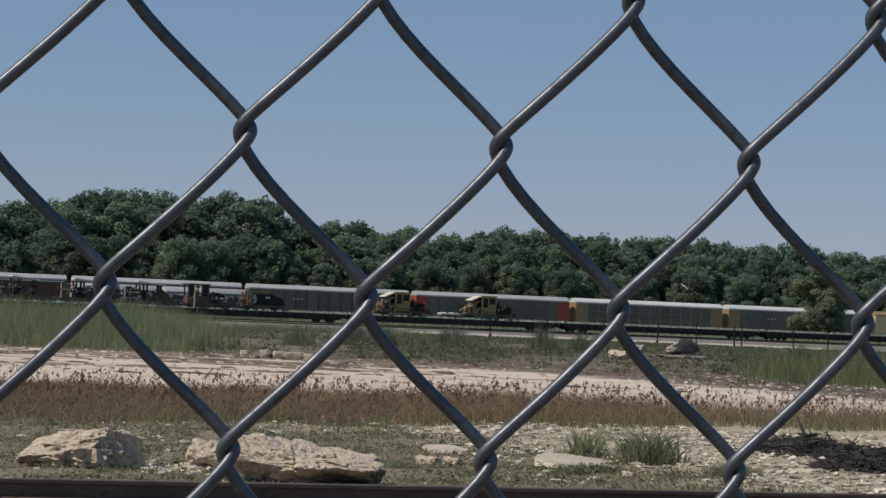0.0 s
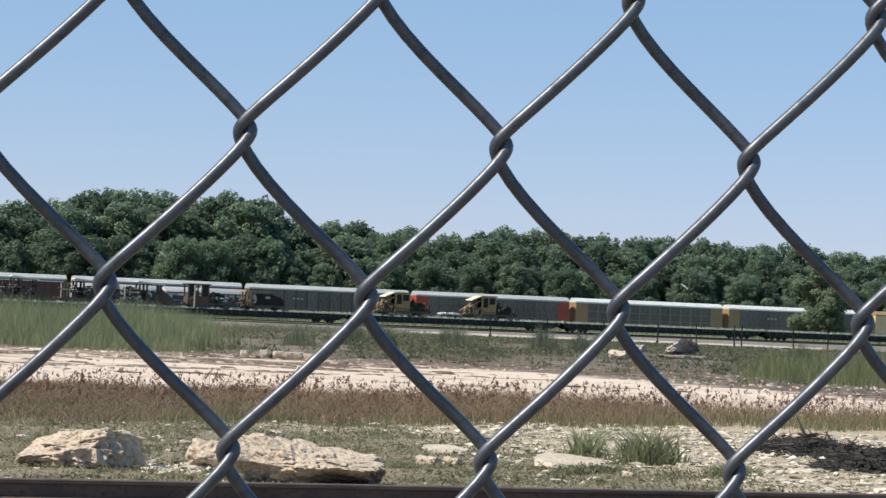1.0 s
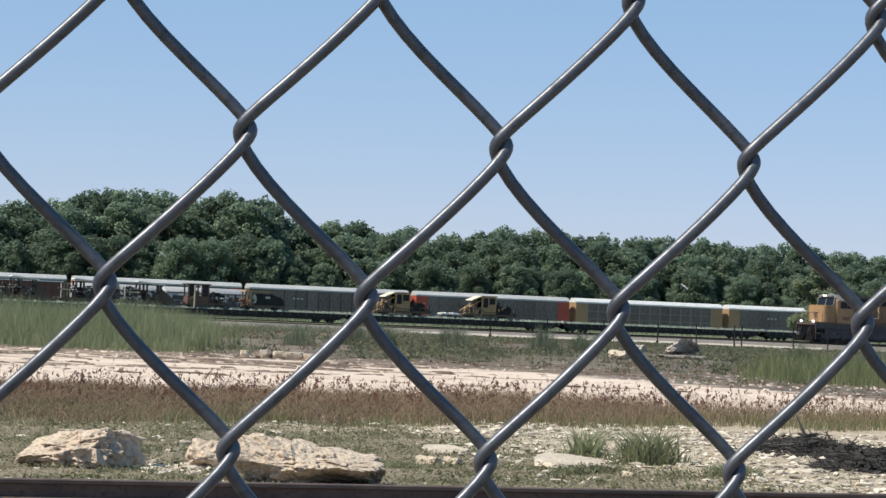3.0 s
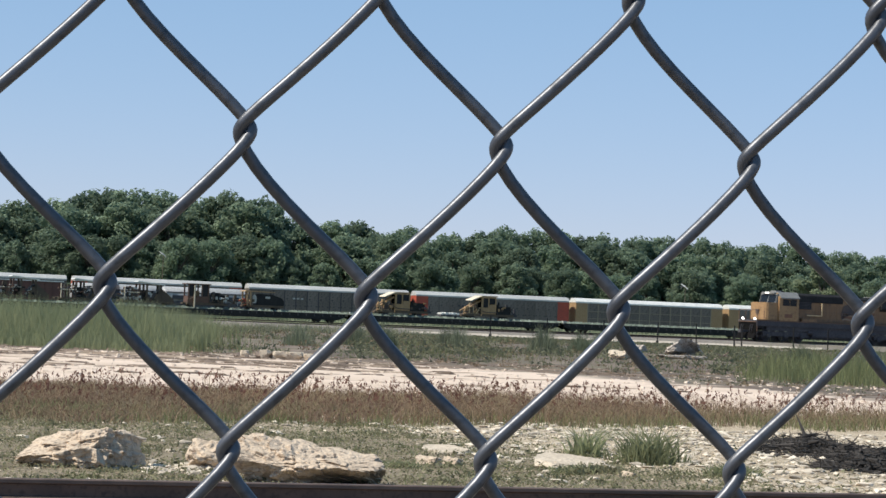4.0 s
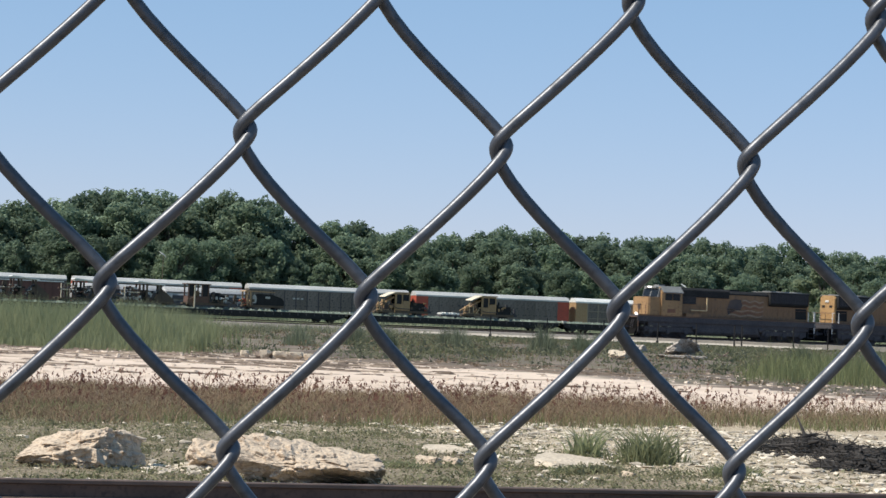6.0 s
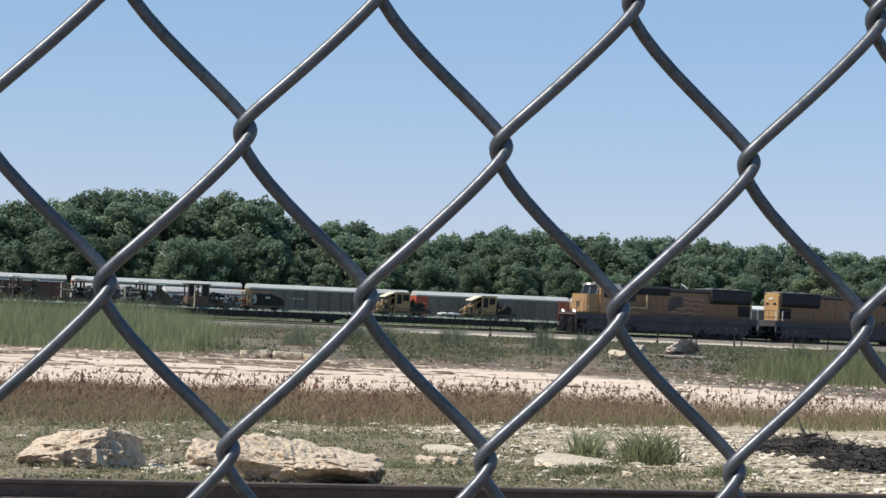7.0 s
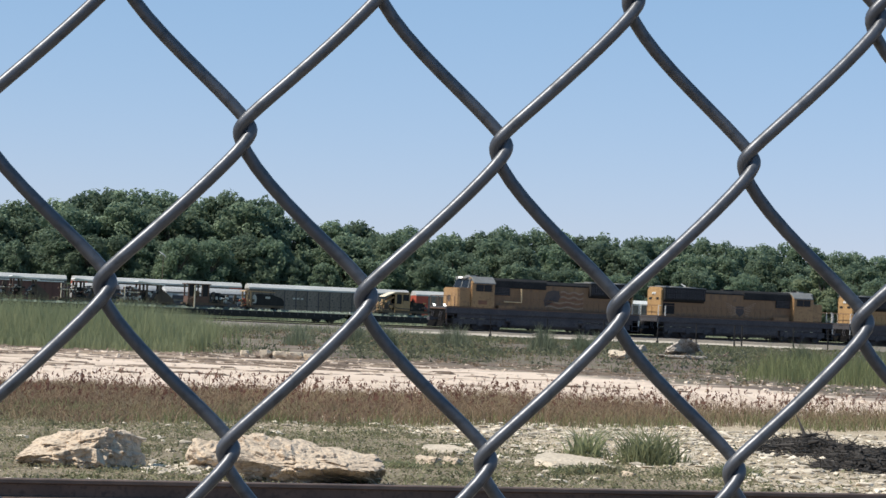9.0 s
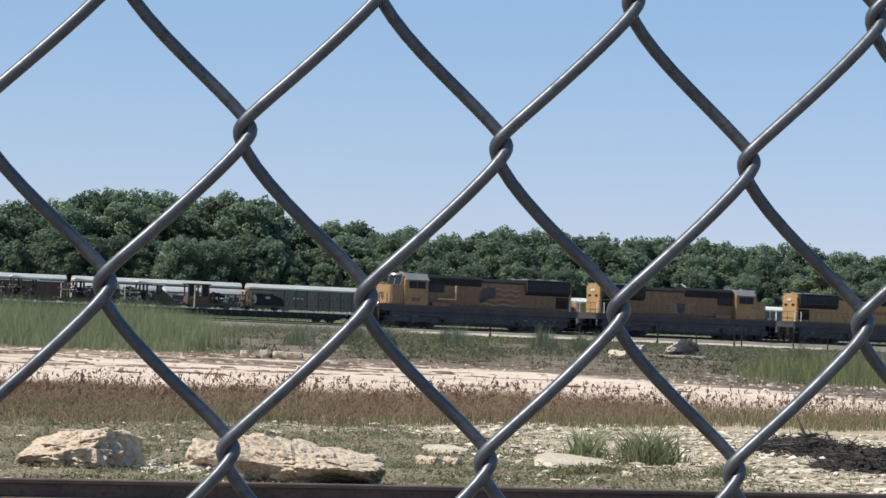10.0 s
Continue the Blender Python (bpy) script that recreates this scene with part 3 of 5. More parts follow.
    for y in (-0.8, 0.35):
        part("rear_number_board", Build().box(21.21, 21.25, y, y + 0.45, 3.5, 3.72), SOOT, o)
    for y in (-1.42, 1.42):
        rl = Build().rod((6.1, y, 2.98), (20.9, y, 2.98), 0.013, 6)
        for i in range(9):
            rl.rod((6.1 + i * 1.85, y, 1.98), (6.1 + i * 1.85, y, 2.98), 0.013, 6)
        part("handrail", rl, YELLOWDIM, o, "thin walkway handrail")
    for y in (-1.48, 1.1):
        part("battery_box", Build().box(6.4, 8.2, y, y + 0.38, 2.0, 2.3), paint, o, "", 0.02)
    part("sand_pipe_frame", Build().rod((7.0, -1.4, 2.62), (8.82, -1.4, 2.62), 0.05, 6).rod((8.82, -1.4, 2.62), (8.82, -1.4, 3.85), 0.06, 6), CREAM, o, "pale pipe frame")
    # side marking
    for y in (-1.085, 1.097):
        if style == 0:
            part("flag_canton", Build().prism([(11.55, 2.35), (11.4, 2.9), (11.75, 3.7), (12.4, 3.88), (13.0, 3.82), (13.2, 3.3), (13.0, 2.85), (12.3, 2.75)], y - 0.012, y), BLUE, o, "faded dark blue flag field")
            for i in range(7):
                part("flag_stripe", wavy(11.6 if i > 3 else 13.2, 15.7, 3.72 - i * 0.23, 0.13, y, 0.08), REDBAR if i % 2 else PALEBAR, o, "faded waving flag stripe")
        elif style == 1:
            for side in (-1, 1):
                for k in range(6):
                    r0, r1, lift = 0.45, 1.9 - 0.17 * k, 0.50 - 0.13 * k
                    part("wing_feather", Build().prism([(12.0 + side * r0, 3.05 - 0.12 * k), (12.0 + side * r1, 3.10 - 0.12 * k + lift), (12.0 + side * (r1 - 0.06), 3.02 - 0.12 * k + lift), (12.0 + side * r0, 2.98 - 0.12 * k)], y - 0.012, y), PALEBAR, o, "faded pale wing stripe")
            part("emblem_shield", Build().prism([(11.5, 2.55), (11.5, 3.2), (12.5, 3.2), (12.5, 2.55), (12.0, 2.2)], y - 0.024, y - 0.012), BLUE, o, "dark shield")
        else:
            b = Build()
            for i in range(11):
                b.box(13.2 - i * 0.45, 13.5 - i * 0.45, y - 0.012, y, 2.95, 3.3)
            part("lettering_bars", b, REDBAR, o, "faded red lettering bars")
    wheels = make_truck("front_truck", 4.55, o) + make_truck("rear_truck", 18.15, o)
    return o, wheels


YELLOWDIM = mat("worn_sill_paint", (0.16, 0.085, 0.05), (0.11, 0.065, 0.045), 1.5, 0.6, 0, 0.1)
REDBAR = mat("faded_red_marking", (0.17, 0.07, 0.045), (0.22, 0.10, 0.05), 1.0, 0.6, 0, 0.1)
PALEBAR = mat("faded_pale_marking", (0.31, 0.22, 0.155), (0.25, 0.17, 0.115), 1.0, 0.6, 0, 0.1)
BLUE = mat("faded_navy_marking", (0.045, 0.038, 0.042), (0.085, 0.06, 0.05), 1.0, 0.6, 0, 0.1)
TRAIN = [make_loco(0, "armour-yellow diesel locomotive with waving flag marking and lit headlights"),
         make_loco(1, "armour-yellow diesel locomotive running cab-last with a faded winged emblem"),
         make_loco(2, "armour-yellow diesel locomotive running hood-first with faded red lettering")]


# ---- parked rack cars ----
def make_wagon_trucks(o, l):
    for cx in (2.6, l - 2.6):
        tr = part("truck", Build().box(cx - 1.3, cx + 1.3, -1.15, -0.95, 0.35, 0.65).box(cx - 1.3, cx + 1.3, 0.95, 1.15, 0.35, 0.65).box(cx - 0.3, cx + 0.3, -1.1, 1.1, 0.35, 0.8), UNDER, o)
        for dx in (-0.88, 0.88):
            part("wheel", Build().rod((cx + dx, -0.85, 0.42), (cx + dx, 0.85, 0.42), 0.08, 8).rod((cx + dx, -0.83, 0.42), (cx + dx, -0.69, 0.42), 0.42, 16).rod((cx + dx, 0.69, 0.42), (cx + dx, 0.83, 0.42), 0.42, 16), UNDER, tr)


PANEL = None
RACKPOST = mat("dull_tan_posts", (0.30, 0.25, 0.18), (0.24, 0.20, 0.145), 0.6, 0.75, 0, 0.2)


def make_rack_car(s, ends, roof, label, rails=False, seed=0):
    global PANEL
    l = 27.9
    o = thing("rack_car", label, "railway car", "parked rack cars")
    part("underframe", Build().box(0.2, l - 0.2, -1.4, 1.4, 0.85, 1.15).box(-0.4, l + 0.4, -0.15, 0.15, 0.8, 1.0), UNDER, o)
    part("body", Build().box(0.5, l - 0.5, -1.42, 1.42, 1.12, 5.1), SCREEN, o, "grey inner screens")
    part("roof", Build().prism([(-1.55, 4.98), (-1.55, 5.22), (-1.0, 5.72), (0, 5.82), (1.0, 5.72), (1.55, 5.22), (1.55, 4.98)], 0.15, l - 0.15, "x"), roof, o, "pale ribbed metal roof")
    for x0, x1 in ((0.15, 2.3), (l - 2.3, l - 0.15)):
        part("end_bay", Build().box(x0, x1, -1.54, 1.54, 1.12, 5.1), ends, o, "painted end bay", 0.03)
    if PANEL is None:
        PANEL = mesh_of("panel", Build().box(0, 1.88, 0, 0.05, 1.2, 4.9), SCREEN)
    for i in range(12):
        for y in (-1.50, 1.45):
            p = new("panel", PANEL)
            p.parent = o
            p.location = (2.36 + i * 1.935, y, 0)
    paint = RACKPOST if rails else (UNDER if seed % 2 else SCREEN)
    post = mesh_of("side_post", Build().box(0, 0.15, -0.025, 0.025, 1.2, 4.95), paint)
    for y in (-1.525, 1.525):
        for i in range(13):
            piece = new("side_post", post)
            piece.parent, piece.location = o, (2.27 + i * 1.935, y, 0)
        for z in ((2.35, 3.55) if rails else ()):
            part("side_rail", Build().box(2.3, l - 2.3, y - 0.02, y + 0.02, z, z + 0.1), paint, o)
    for i in range(3):
        part("marking_bar", Build().box(7.6 + i * 0.7, 8.0 + i * 0.7, -1.56, -1.545, 3.5, 3.75), PALEGREY if seed in (1, 4) else UNDER, o, "small lettering bar")
    make_wagon_trucks(o, l)
    o.matrix_world = pose(s * math.cos(AR), YR + s * math.sin(AR), -0.30, 0, 0, math.degrees(AR))


for i, (ends, roof, words, ribs) in enumerate([(SCREEN, SILVER, "grey parked rack car with a silver roof", False),
                                               (REDPAINT, SILVER, "grey parked rack car with red end and silver roof", False),
                                               (SCREEN, SILVER, "dark grey parked rack car with a pale roof", False),
                                               (REDPAINT, SILVER, "parked rack car with red ends and grey panels", False),
                                               (TAN, WHITEPAINT, "parked rack car with tan-yellow ends and white roof", True),
                                               (TAN, WHITEPAINT, "parked rack car with tan ends and bright white roof", False),
                                               (CREAM, TAN, "weathered tan parked rack car", True)]):
    make_rack_car(-91.6 + i * 28.85 + 0.0, ends, roof, words, ribs, i - 1)


# ---- tank cars and hopper on the middle siding ----
TANKGREY = mat("dull_silver_tank", (0.42, 0.42, 0.42), (0.33, 0.33, 0.33), 0.5, 0.45, 0.0, 0.1, (0.25, 0.24, 0.23), 8)


def make_tank_car(s):
    o = thing("tank_car", "dull silver parked railway tank car with a dark band", "railway car", "parked tank cars")
    l = 12.6
    b = Build()
    n, prof = 24, [(0.15, 0.2), (0.2, 0.9), (0.3, 1.2), (0.5, 1.28), (l - 0.5, 1.28), (l - 0.3, 1.2), (l - 0.2, 0.9), (l - 0.15, 0.2)]
    v = [(x, r * math.cos(2 * math.pi * k / n), 2.65 + r * math.sin(2 * math.pi * k / n)) for x, r in prof for k in range(n)]
    f = [(i * n + k, i * n + (k + 1) % n, (i + 1) * n + (k + 1) % n, (i + 1) * n + k) for i in range(len(prof) - 1) for k in range(n)]
    b.add(v, f + [tuple(range(n)), tuple(range(len(v) - 1, len(v) - 1 - n, -1))])
    part("tank", b, TANKGREY, o, "dull silver tank shell", 0, True)
    part("band", Build().rod((l / 2 - 0.5, 0, 2.65), (l / 2 + 0.5, 0, 2.65), 1.3, 24), UNDER, o, "dark band")
    part("dome", Build().rod((l / 2, 0, 3.8), (l / 2, 0, 4.15), 0.5, 16), SILVER, o)
    part("side_rail", Build().box(1.5, l - 1.5, -1.42, -1.25, 2.2, 2.75).box(0.2, l - 0.2, -1.4, 1.4, 0.95, 1.15).box(0.4, l - 0.4, -1.44, -1.2, 1.3, 1.9).box(0.6, l - 0.6, -1.36, -1.15, 3.1, 3.22), UNDER, o)
    make_wagon_trucks(o, l)
    o.matrix_world = pose(s * math.cos(math.atan(0.36)), 366 + s * math.sin(math.atan(0.36)), 0.12, 0, 0, math.degrees(math.atan(0.36)))


for s in (-54.6, -41.8):
    make_tank_car(s)


def make_hopper(s):
    o = thing("gondola_car", "dark red-brown parked gondola car with ribbed sides", "railway car")
    l = 15.0
    part("body", Build().prism([(-1.5, 1.2), (-1.5, 3.9), (-1.4, 3.9), (-1.4, 1.35), (1.4, 1.35), (1.4, 3.9), (1.5, 3.9), (1.5, 1.2)], 0.3, l - 0.3, "x"), MAROON, o, "dark red ribbed sides")
    rib = mesh_of("rib", Build().box(0, 0.12, -0.04, 0.04, 1.2, 3.95), MAROON)
    for i in range(14):
        for y in (-1.54, 1.54):
            piece = new("rib", rib)
            piece.parent, piece.location = o, (0.5 + i * 1.06, y, 0)
    part("rim", Build().box(0.2, l - 0.2, -1.6, -1.45, 3.86, 4.0).box(0.2, l - 0.2, 1.45, 1.6, 3.86, 4.0), WHITEPAINT, o, "pale top edge")
    make_wagon_trucks(o, l)
    o.matrix_world = pose(s * math.cos(math.atan(0.36)), 366 + s * math.sin(math.atan(0.36)), 0.12, 0, 0, math.degrees(math.atan(0.36)))


MAROON = mat("dark_red_steel", (0.095, 0.042, 0.037), (0.13, 0.056, 0.045), 0.7, 0.7, 0, 0.2, (0.09, 0.045, 0.04), 8)
for s in (-70.5, -86.5):
    make_hopper(s)


# ---- flat cars with track machines ----
def on_flat(s, z=1.06, turn=0):
    return pose(s * math.cos(AF), YF + s * math.sin(AF), 0.16 + z, 0, 0, math.degrees(AF) + turn)


def make_flat_car(s):
    l = 28.0
    o = thing("flat_car", "long dark parked flat car with a littered deck", "railway car", "parked flat cars")
    part("deck", Build().box(0.25, l - 0.25, -1.45, 1.45, 0.92, 1.06), UNDER, o)
    part("side_sill", Build().prism([(0.3, 1.0), (0.3, 0.62), (1.2, 0.30), (l - 1.2, 0.30), (l - 0.3, 0.62), (l - 0.3, 1.0)], -1.48, -1.40).prism([(0.3, 1.0), (0.3, 0.62), (1.2, 0.30), (l - 1.2, 0.30), (l - 0.3, 0.62), (l - 0.3, 1.0)], 1.40, 1.48), SOOT, o, "black side sill")
    for i in range(26):
        piece = new("stake_pocket", POCKET)
        piece.parent, piece.location = o, (0.9 + i * 1.04, 0, 0)
    part("end_platform", Build().box(-0.2, 0.3, -0.2, 0.2, 0.75, 1.0).box(0.2, 0.6, -1.4, -0.7, 1.06, 1.35), PALEGREY, o, "pale end fitting and coupler")
    make_wagon_trucks(o, l)
    o.matrix_world = on_flat(s, 0.0)


POCKET = mesh_of("stake_pocket", Build().box(0, 0.1, -1.53, -1.46, 0.68, 0.98), UNDER)
for k in range(-2, 3):
    make_flat_car(-12.4 + k * 28.2)


def make_machine(s, label, turn=0):
    """A small track-maintenance machine: chassis, cab, slanted roof, engine and work arms."""
    o = thing("track_machine", label, "track machine", "track machines on the flat cars")
    body = MOWYELLOW
    part("chassis", Build().box(0.6, 7.0, -1.1, 1.1, 0.45, 0.75).box(0.2, 1.2, -0.6, 0.6, 0.35, 0.6), MOWDARK, o, "", 0.03)
    for x in (1.5, 5.9):
        part("wheel", Build().rod((x, -0.8, 0.36), (x, -0.66, 0.36), 0.36, 14).rod((x, 0.66, 0.36), (x, 0.8, 0.36), 0.36, 14).rod((x, -0.8, 0.36), (x, 0.8, 0.36), 0.07, 8), UNDER, o)
    cab = part("cab", Build().box(2.7, 4.6, -1.08, 1.08, 0.75, 1.55), body, o, "open-framed operator cab", 0.03)
    for x in (2.7, 3.5, 4.45):
        for y in (-1.1, 0.95):
            part("cab_post", Build().box(x, x + 0.15, y, y + 0.15, 1.5, 2.75), body, cab)
    part("cab_top", Build().box(2.7, 4.6, -1.1, 1.1, 2.72, 2.87), body, cab, "", 0.03)
    part("cab_door", Build().box(3.68, 4.42, -1.115, -1.085, 0.8, 1.95), TAN, cab, "faded door panel")
    for y in (-1.04, 1.0):
        part("cab_window", Build().box(2.82, 4.48, y, y + 0.04, 1.55, 2.72), GLASS, cab)
    part("roof", Build().prism([(1.3, 2.35), (1.35, 2.47), (2.6, 3.02), (2.75, 3.02), (2.75, 2.88), (2.65, 2.88)], -1.2, 1.2), PALECREAM, o, "slanted cream sunshade roof", 0.02)
    part("cab_lid", Build().box(2.77, 4.75, -1.15, 1.15, 2.89, 3.0), body, o, "", 0.02)
    part("engine", Build().box(4.9, 6.6, -0.95, 0.95, 0.75, 1.75).box(5.1, 5.3, -0.4, -0.2, 1.75, 2.3).box(4.75, 5.0, -1.05, -0.5, 0.75, 1.95), SOOT, o, "dark engine block", 0.05)
    part("arm", Build().rod((2.6, -0.7, 2.4), (0.4, -0.7, 1.0), 0.11, 8).rod((2.6, 0.7, 2.4), (0.4, 0.7, 1.0), 0.11, 8).rod((1.6, -0.75, 1.9), (1.5, -0.75, 0.6), 0.09, 8).rod((0.3, -0.9, 0.75), (1.9, -0.9, 0.75), 0.12, 8), body, o, "slanted work arm")
    part("work_head", Build().box(1.1, 2.3, -0.95, 0.95, 0.7, 1.6).box(0.5, 0.9, -1.0, -0.6, 0.45, 1.15).box(1.5, 1.8, -0.5, 0.5, 1.6, 2.1), MOWDARK, o, "dark hydraulic work head", 0.06)
    part("hose", Build().rod((2.0, -0.98, 1.5), (3.0, -1.12, 1.0), 0.05, 6).rod((3.0, -1.12, 1.0), (4.8, -1.12, 0.95), 0.05, 6).rod((6.6, -0.5, 1.4), (7.3, -0.5, 0.7), 0.08, 6), UNDER, o)
    part("buffer_beam", Build().box(6.9, 7.5, -0.9, 0.9, 0.5, 0.8).box(7.2, 7.4, -0.6, -0.3, 0.8, 1.5), UNDER, o, "", 0.03)
    rng = random.Random(int(s * 10))
    for i in range(16):
        x, z = (rng.uniform(0.3, 2.4), rng.uniform(0.45, 1.7)) if i < 9 else (rng.uniform(4.7, 7.0), rng.uniform(0.8, 1.7))
        w, h = rng.uniform(0.12, 0.4), rng.uniform(0.1, 0.4)
        part("hydraulic_unit", Build().box(x, x + w, -1.12, -1.12 + rng.uniform(0.2, 0.6), z, z + h), rng.choice((MOWDARK, UNDER, body, body, RUST)), o, "", 0.03)
    for i in range(5):
        x = rng.uniform(0.4, 2.2)
        part("ram", Build().rod((x, -1.0, rng.uniform(0.5, 0.9)), (x + rng.uniform(-0.4, 0.7), -1.0, rng.uniform(1.4, 2.3)), 0.05, 6), rng.choice((body, CREAM, UNDER)), o)
    part("post", Build().rod((2.62, -1.15, 0.5), (2.62, -1.15, 2.95), 0.06, 6), body, o, "upright post")
    o.matrix_world = on_flat(s, 1.06, turn)


MOWDARK = mat("grimy_machine_paint", (0.075, 0.055, 0.042), (0.115, 0.08, 0.05), 1.5, 0.8, 0, 0.3, (0.05, 0.045, 0.04), 8)
make_machine(-9.0, "faded yellow track machine with pale slanted roof on a flat car")
make_machine(2.4, "faded yellow tamping machine with an open cab on a flat car")


def dark_machine(s, label, width):
    o = thing("track_machine", label, "track machine", "track machines on the flat cars")
    part("chassis", Build().box(0.2, width - 0.2, -1.1, 1.1, 0.42, 0.7).box(-0.2, 0.3, -0.5, 0.5, 0.45, 0.65), MOWDARK, o, "", 0.03)
    for x in (0.9, width - 0.9):
        part("wheel", Build().rod((x, -0.8, 0.36), (x, -0.66, 0.36), 0.36, 14).rod((x, 0.66, 0.36), (x, 0.8, 0.36), 0.36, 14).rod((x, -0.8, 0.36), (x, 0.8, 0.36), 0.07, 8), UNDER, o)
    o.matrix_world = on_flat(s)
    return o


def clutter(o, x0, x1, z1, n, seed, paints):
    """Valve blocks, cylinders and hoses crowded along a machine's side."""
    rng = random.Random(seed)
    for i in range(n):
        x, z = rng.uniform(x0, x1), rng.uniform(0.65, z1)
        w, h = rng.uniform(0.12, 0.45), rng.uniform(0.1, 0.4)
        part("hydraulic_unit", Build().box(x, x + w, -1.1, -1.1 + rng.uniform(0.2, 0.7), z, z + h), rng.choice(paints), o, "", 0.03)
        if i % 2:
            part("hose", Build().rod((x, -1.12, z), (x + rng.uniform(-0.7, 0.7), -1.12, max(0.5, z + rng.uniform(-0.5, 0.3))), 0.045, 6), rng.choice(paints), o)


def make_canopy_machine(s):
    """Tan-framed canopy over a seat, with a black engine behind it."""
    o = dark_machine(s, "track machine with tan canopy and black engine on flat car", 5.0)
    part("canopy", Build().prism([(-0.2, 2.26), (0.1, 2.42), (3.6, 2.34), (3.8, 2.22), (3.6, 2.22), (0.1, 2.28)], -1.15, 1.15), TAN, o, "tan sun canopy", 0.01)
    for x in (0.15, 0.55):
        for y in (-1.1, 1.1):
            part("canopy_post", Build().box(x, x + 0.16, y - 0.08, y + 0.08, 0.6, 2.3), TAN, o, "tan canopy post")
    part("seat_guard", Build().prism([(0.95, 0.9), (0.95, 1.7), (1.15, 2.0), (1.4, 1.7), (1.45, 1.2), (1.35, 0.9)], -0.95, -0.85), PALEGREY, o, "pale curved guard", 0.02)
    part("engine", Build().prism([(1.5, 0.7), (1.5, 1.75), (1.9, 2.05), (3.4, 2.0), (4.6, 1.6), (4.9, 1.2), (4.9, 0.7)], -1.0, 1.0), SOOT, o, "black engine hood", 0.06)
    part("vent", Build().box(2.5, 3.1, -1.03, -1.0, 1.5, 1.75), PALEGREY, o, "pale vent panel")
    part("exhaust_pipe", Build().rod((3.3, -0.3, 1.9), (3.3, -0.3, 2.45), 0.06, 8), SOOT, o)
    clutter(o, -1.6, 0.9, 1.2, 18, int(-s), (MOWDARK, RUST, REDPAINT, TAN))


def make_cab_machine(s):
    """Brown cab with open window frames, an engine and a work head."""
    o = dark_machine(s, "brown track machine with a pale post on a flat car", 5.4)
    cab = part("cab", Build().box(0.3, 2.9, -1.08, 1.08, 0.7, 1.45), BROWNCAB, o, "brown cab base", 0.03)
    for x in (0.3, 1.1, 1.95, 2.75):
        for y in (-1.08, 0.93):
            part("cab_post", Build().box(x, x + 0.15, y, y + 0.15, 1.4, 2.85), BROWNCAB, cab)
    part("cab_top", Build().box(0.1, 3.1, -1.2, 1.2, 2.82, 2.95), BROWNCAB, cab, "brown cab roof", 0.03)
    part("seat", Build().box(1.4, 1.9, -0.3, 0.3, 1.4, 2.1), TAN, cab, "tan seat", 0.05)
    for x in (0.45, 2.1):
        part("cab_window", Build().box(x, x + 0.65, -1.0, -0.96, 1.45, 2.82), GLASS, cab, "dark cab window")
    part("post", Build().box(1.0, 1.14, -1.3, -1.16, 0.1, 2.75), PALECREAM, o, "pale upright post")
    part("engine", Build().box(3.2, 4.9, -0.95, 0.95, 0.7, 1.7).box(3.5, 4.4, -0.7, 0.7, 1.7, 1.95), SOOT, o, "dark engine block", 0.05)
    part("arm", Build().rod((0.2, -1.0, 0.9), (1.3, -1.2, 1.5), 0.06, 6).rod((4.9, -0.8, 1.3), (6.2, -0.8, 0.7), 0.07, 6), MOWDARK, o, "slanted work arm")
    clutter(o, 2.9, 6.4, 1.7, 26, int(-s), (MOWDARK, UNDER, PALEGREY, RUST))


def make_low_machine(s):
    """Low machine with a pale sunshade over upright frames and a sloping hood."""
    o = dark_machine(s, "low dark track machine with pale sunshade on a flat car", 6.6)
    part("sunshade", Build().prism([(1.9, 2.86), (2.1, 2.98), (4.5, 2.72), (5.3, 2.6), (5.3, 2.52), (4.5, 2.6)], -1.1, 1.1), WHITEPAINT, o, "pale sunshade", 0.01)
    for x, m in ((1.2, MOWDARK), (2.1, BROWNCAB), (3.0, MOWDARK), (4.7, MOWDARK)):
        for y in (-1.0, 0.8):
            part("frame_post", Build().box(x, x + 0.22, y, y + 0.2, 0.6, 2.65 if x > 2 else 2.2), m, o)
    part("sloping_hood", Build().prism([(3.9, 0.7), (4.3, 1.7), (4.9, 2.1), (5.6, 1.6), (6.4, 0.9), (6.4, 0.7)], -1.0, 0.9), MOWDARK, o, "dark sloping hood", 0.05)
    part("operator_box", Build().box(2.3, 3.1, -0.6, 0.6, 0.7, 1.9), SOOT, o, "dark operator stand", 0.04)
    part("guard_rail", Build().rod((0.3, -1.1, 1.6), (2.2, -1.1, 1.6), 0.05, 6).rod((0.4, -1.1, 0.6), (0.4, -1.1, 2.3), 0.06, 6), PALECREAM, o, "pale guard rail")
    clutter(o, 0.0, 4.4, 2.0, 40, int(-s), (MOWDARK, UNDER, SOOT, PALEGREY, BROWNCAB))


BROWNCAB = mat("brown_machine_paint", (0.095, 0.05, 0.038), (0.13, 0.07, 0.048), 1.2, 0.75, 0, 0.2, (0.08, 0.05, 0.04), 8)
make_canopy_machine(-25.4)
make_cab_machine(-32.8)
make_low_machine(-40.6)
make_low_machine(-48.2)
make_low_machine(-55.6)
make_cab_machine(-62.5)


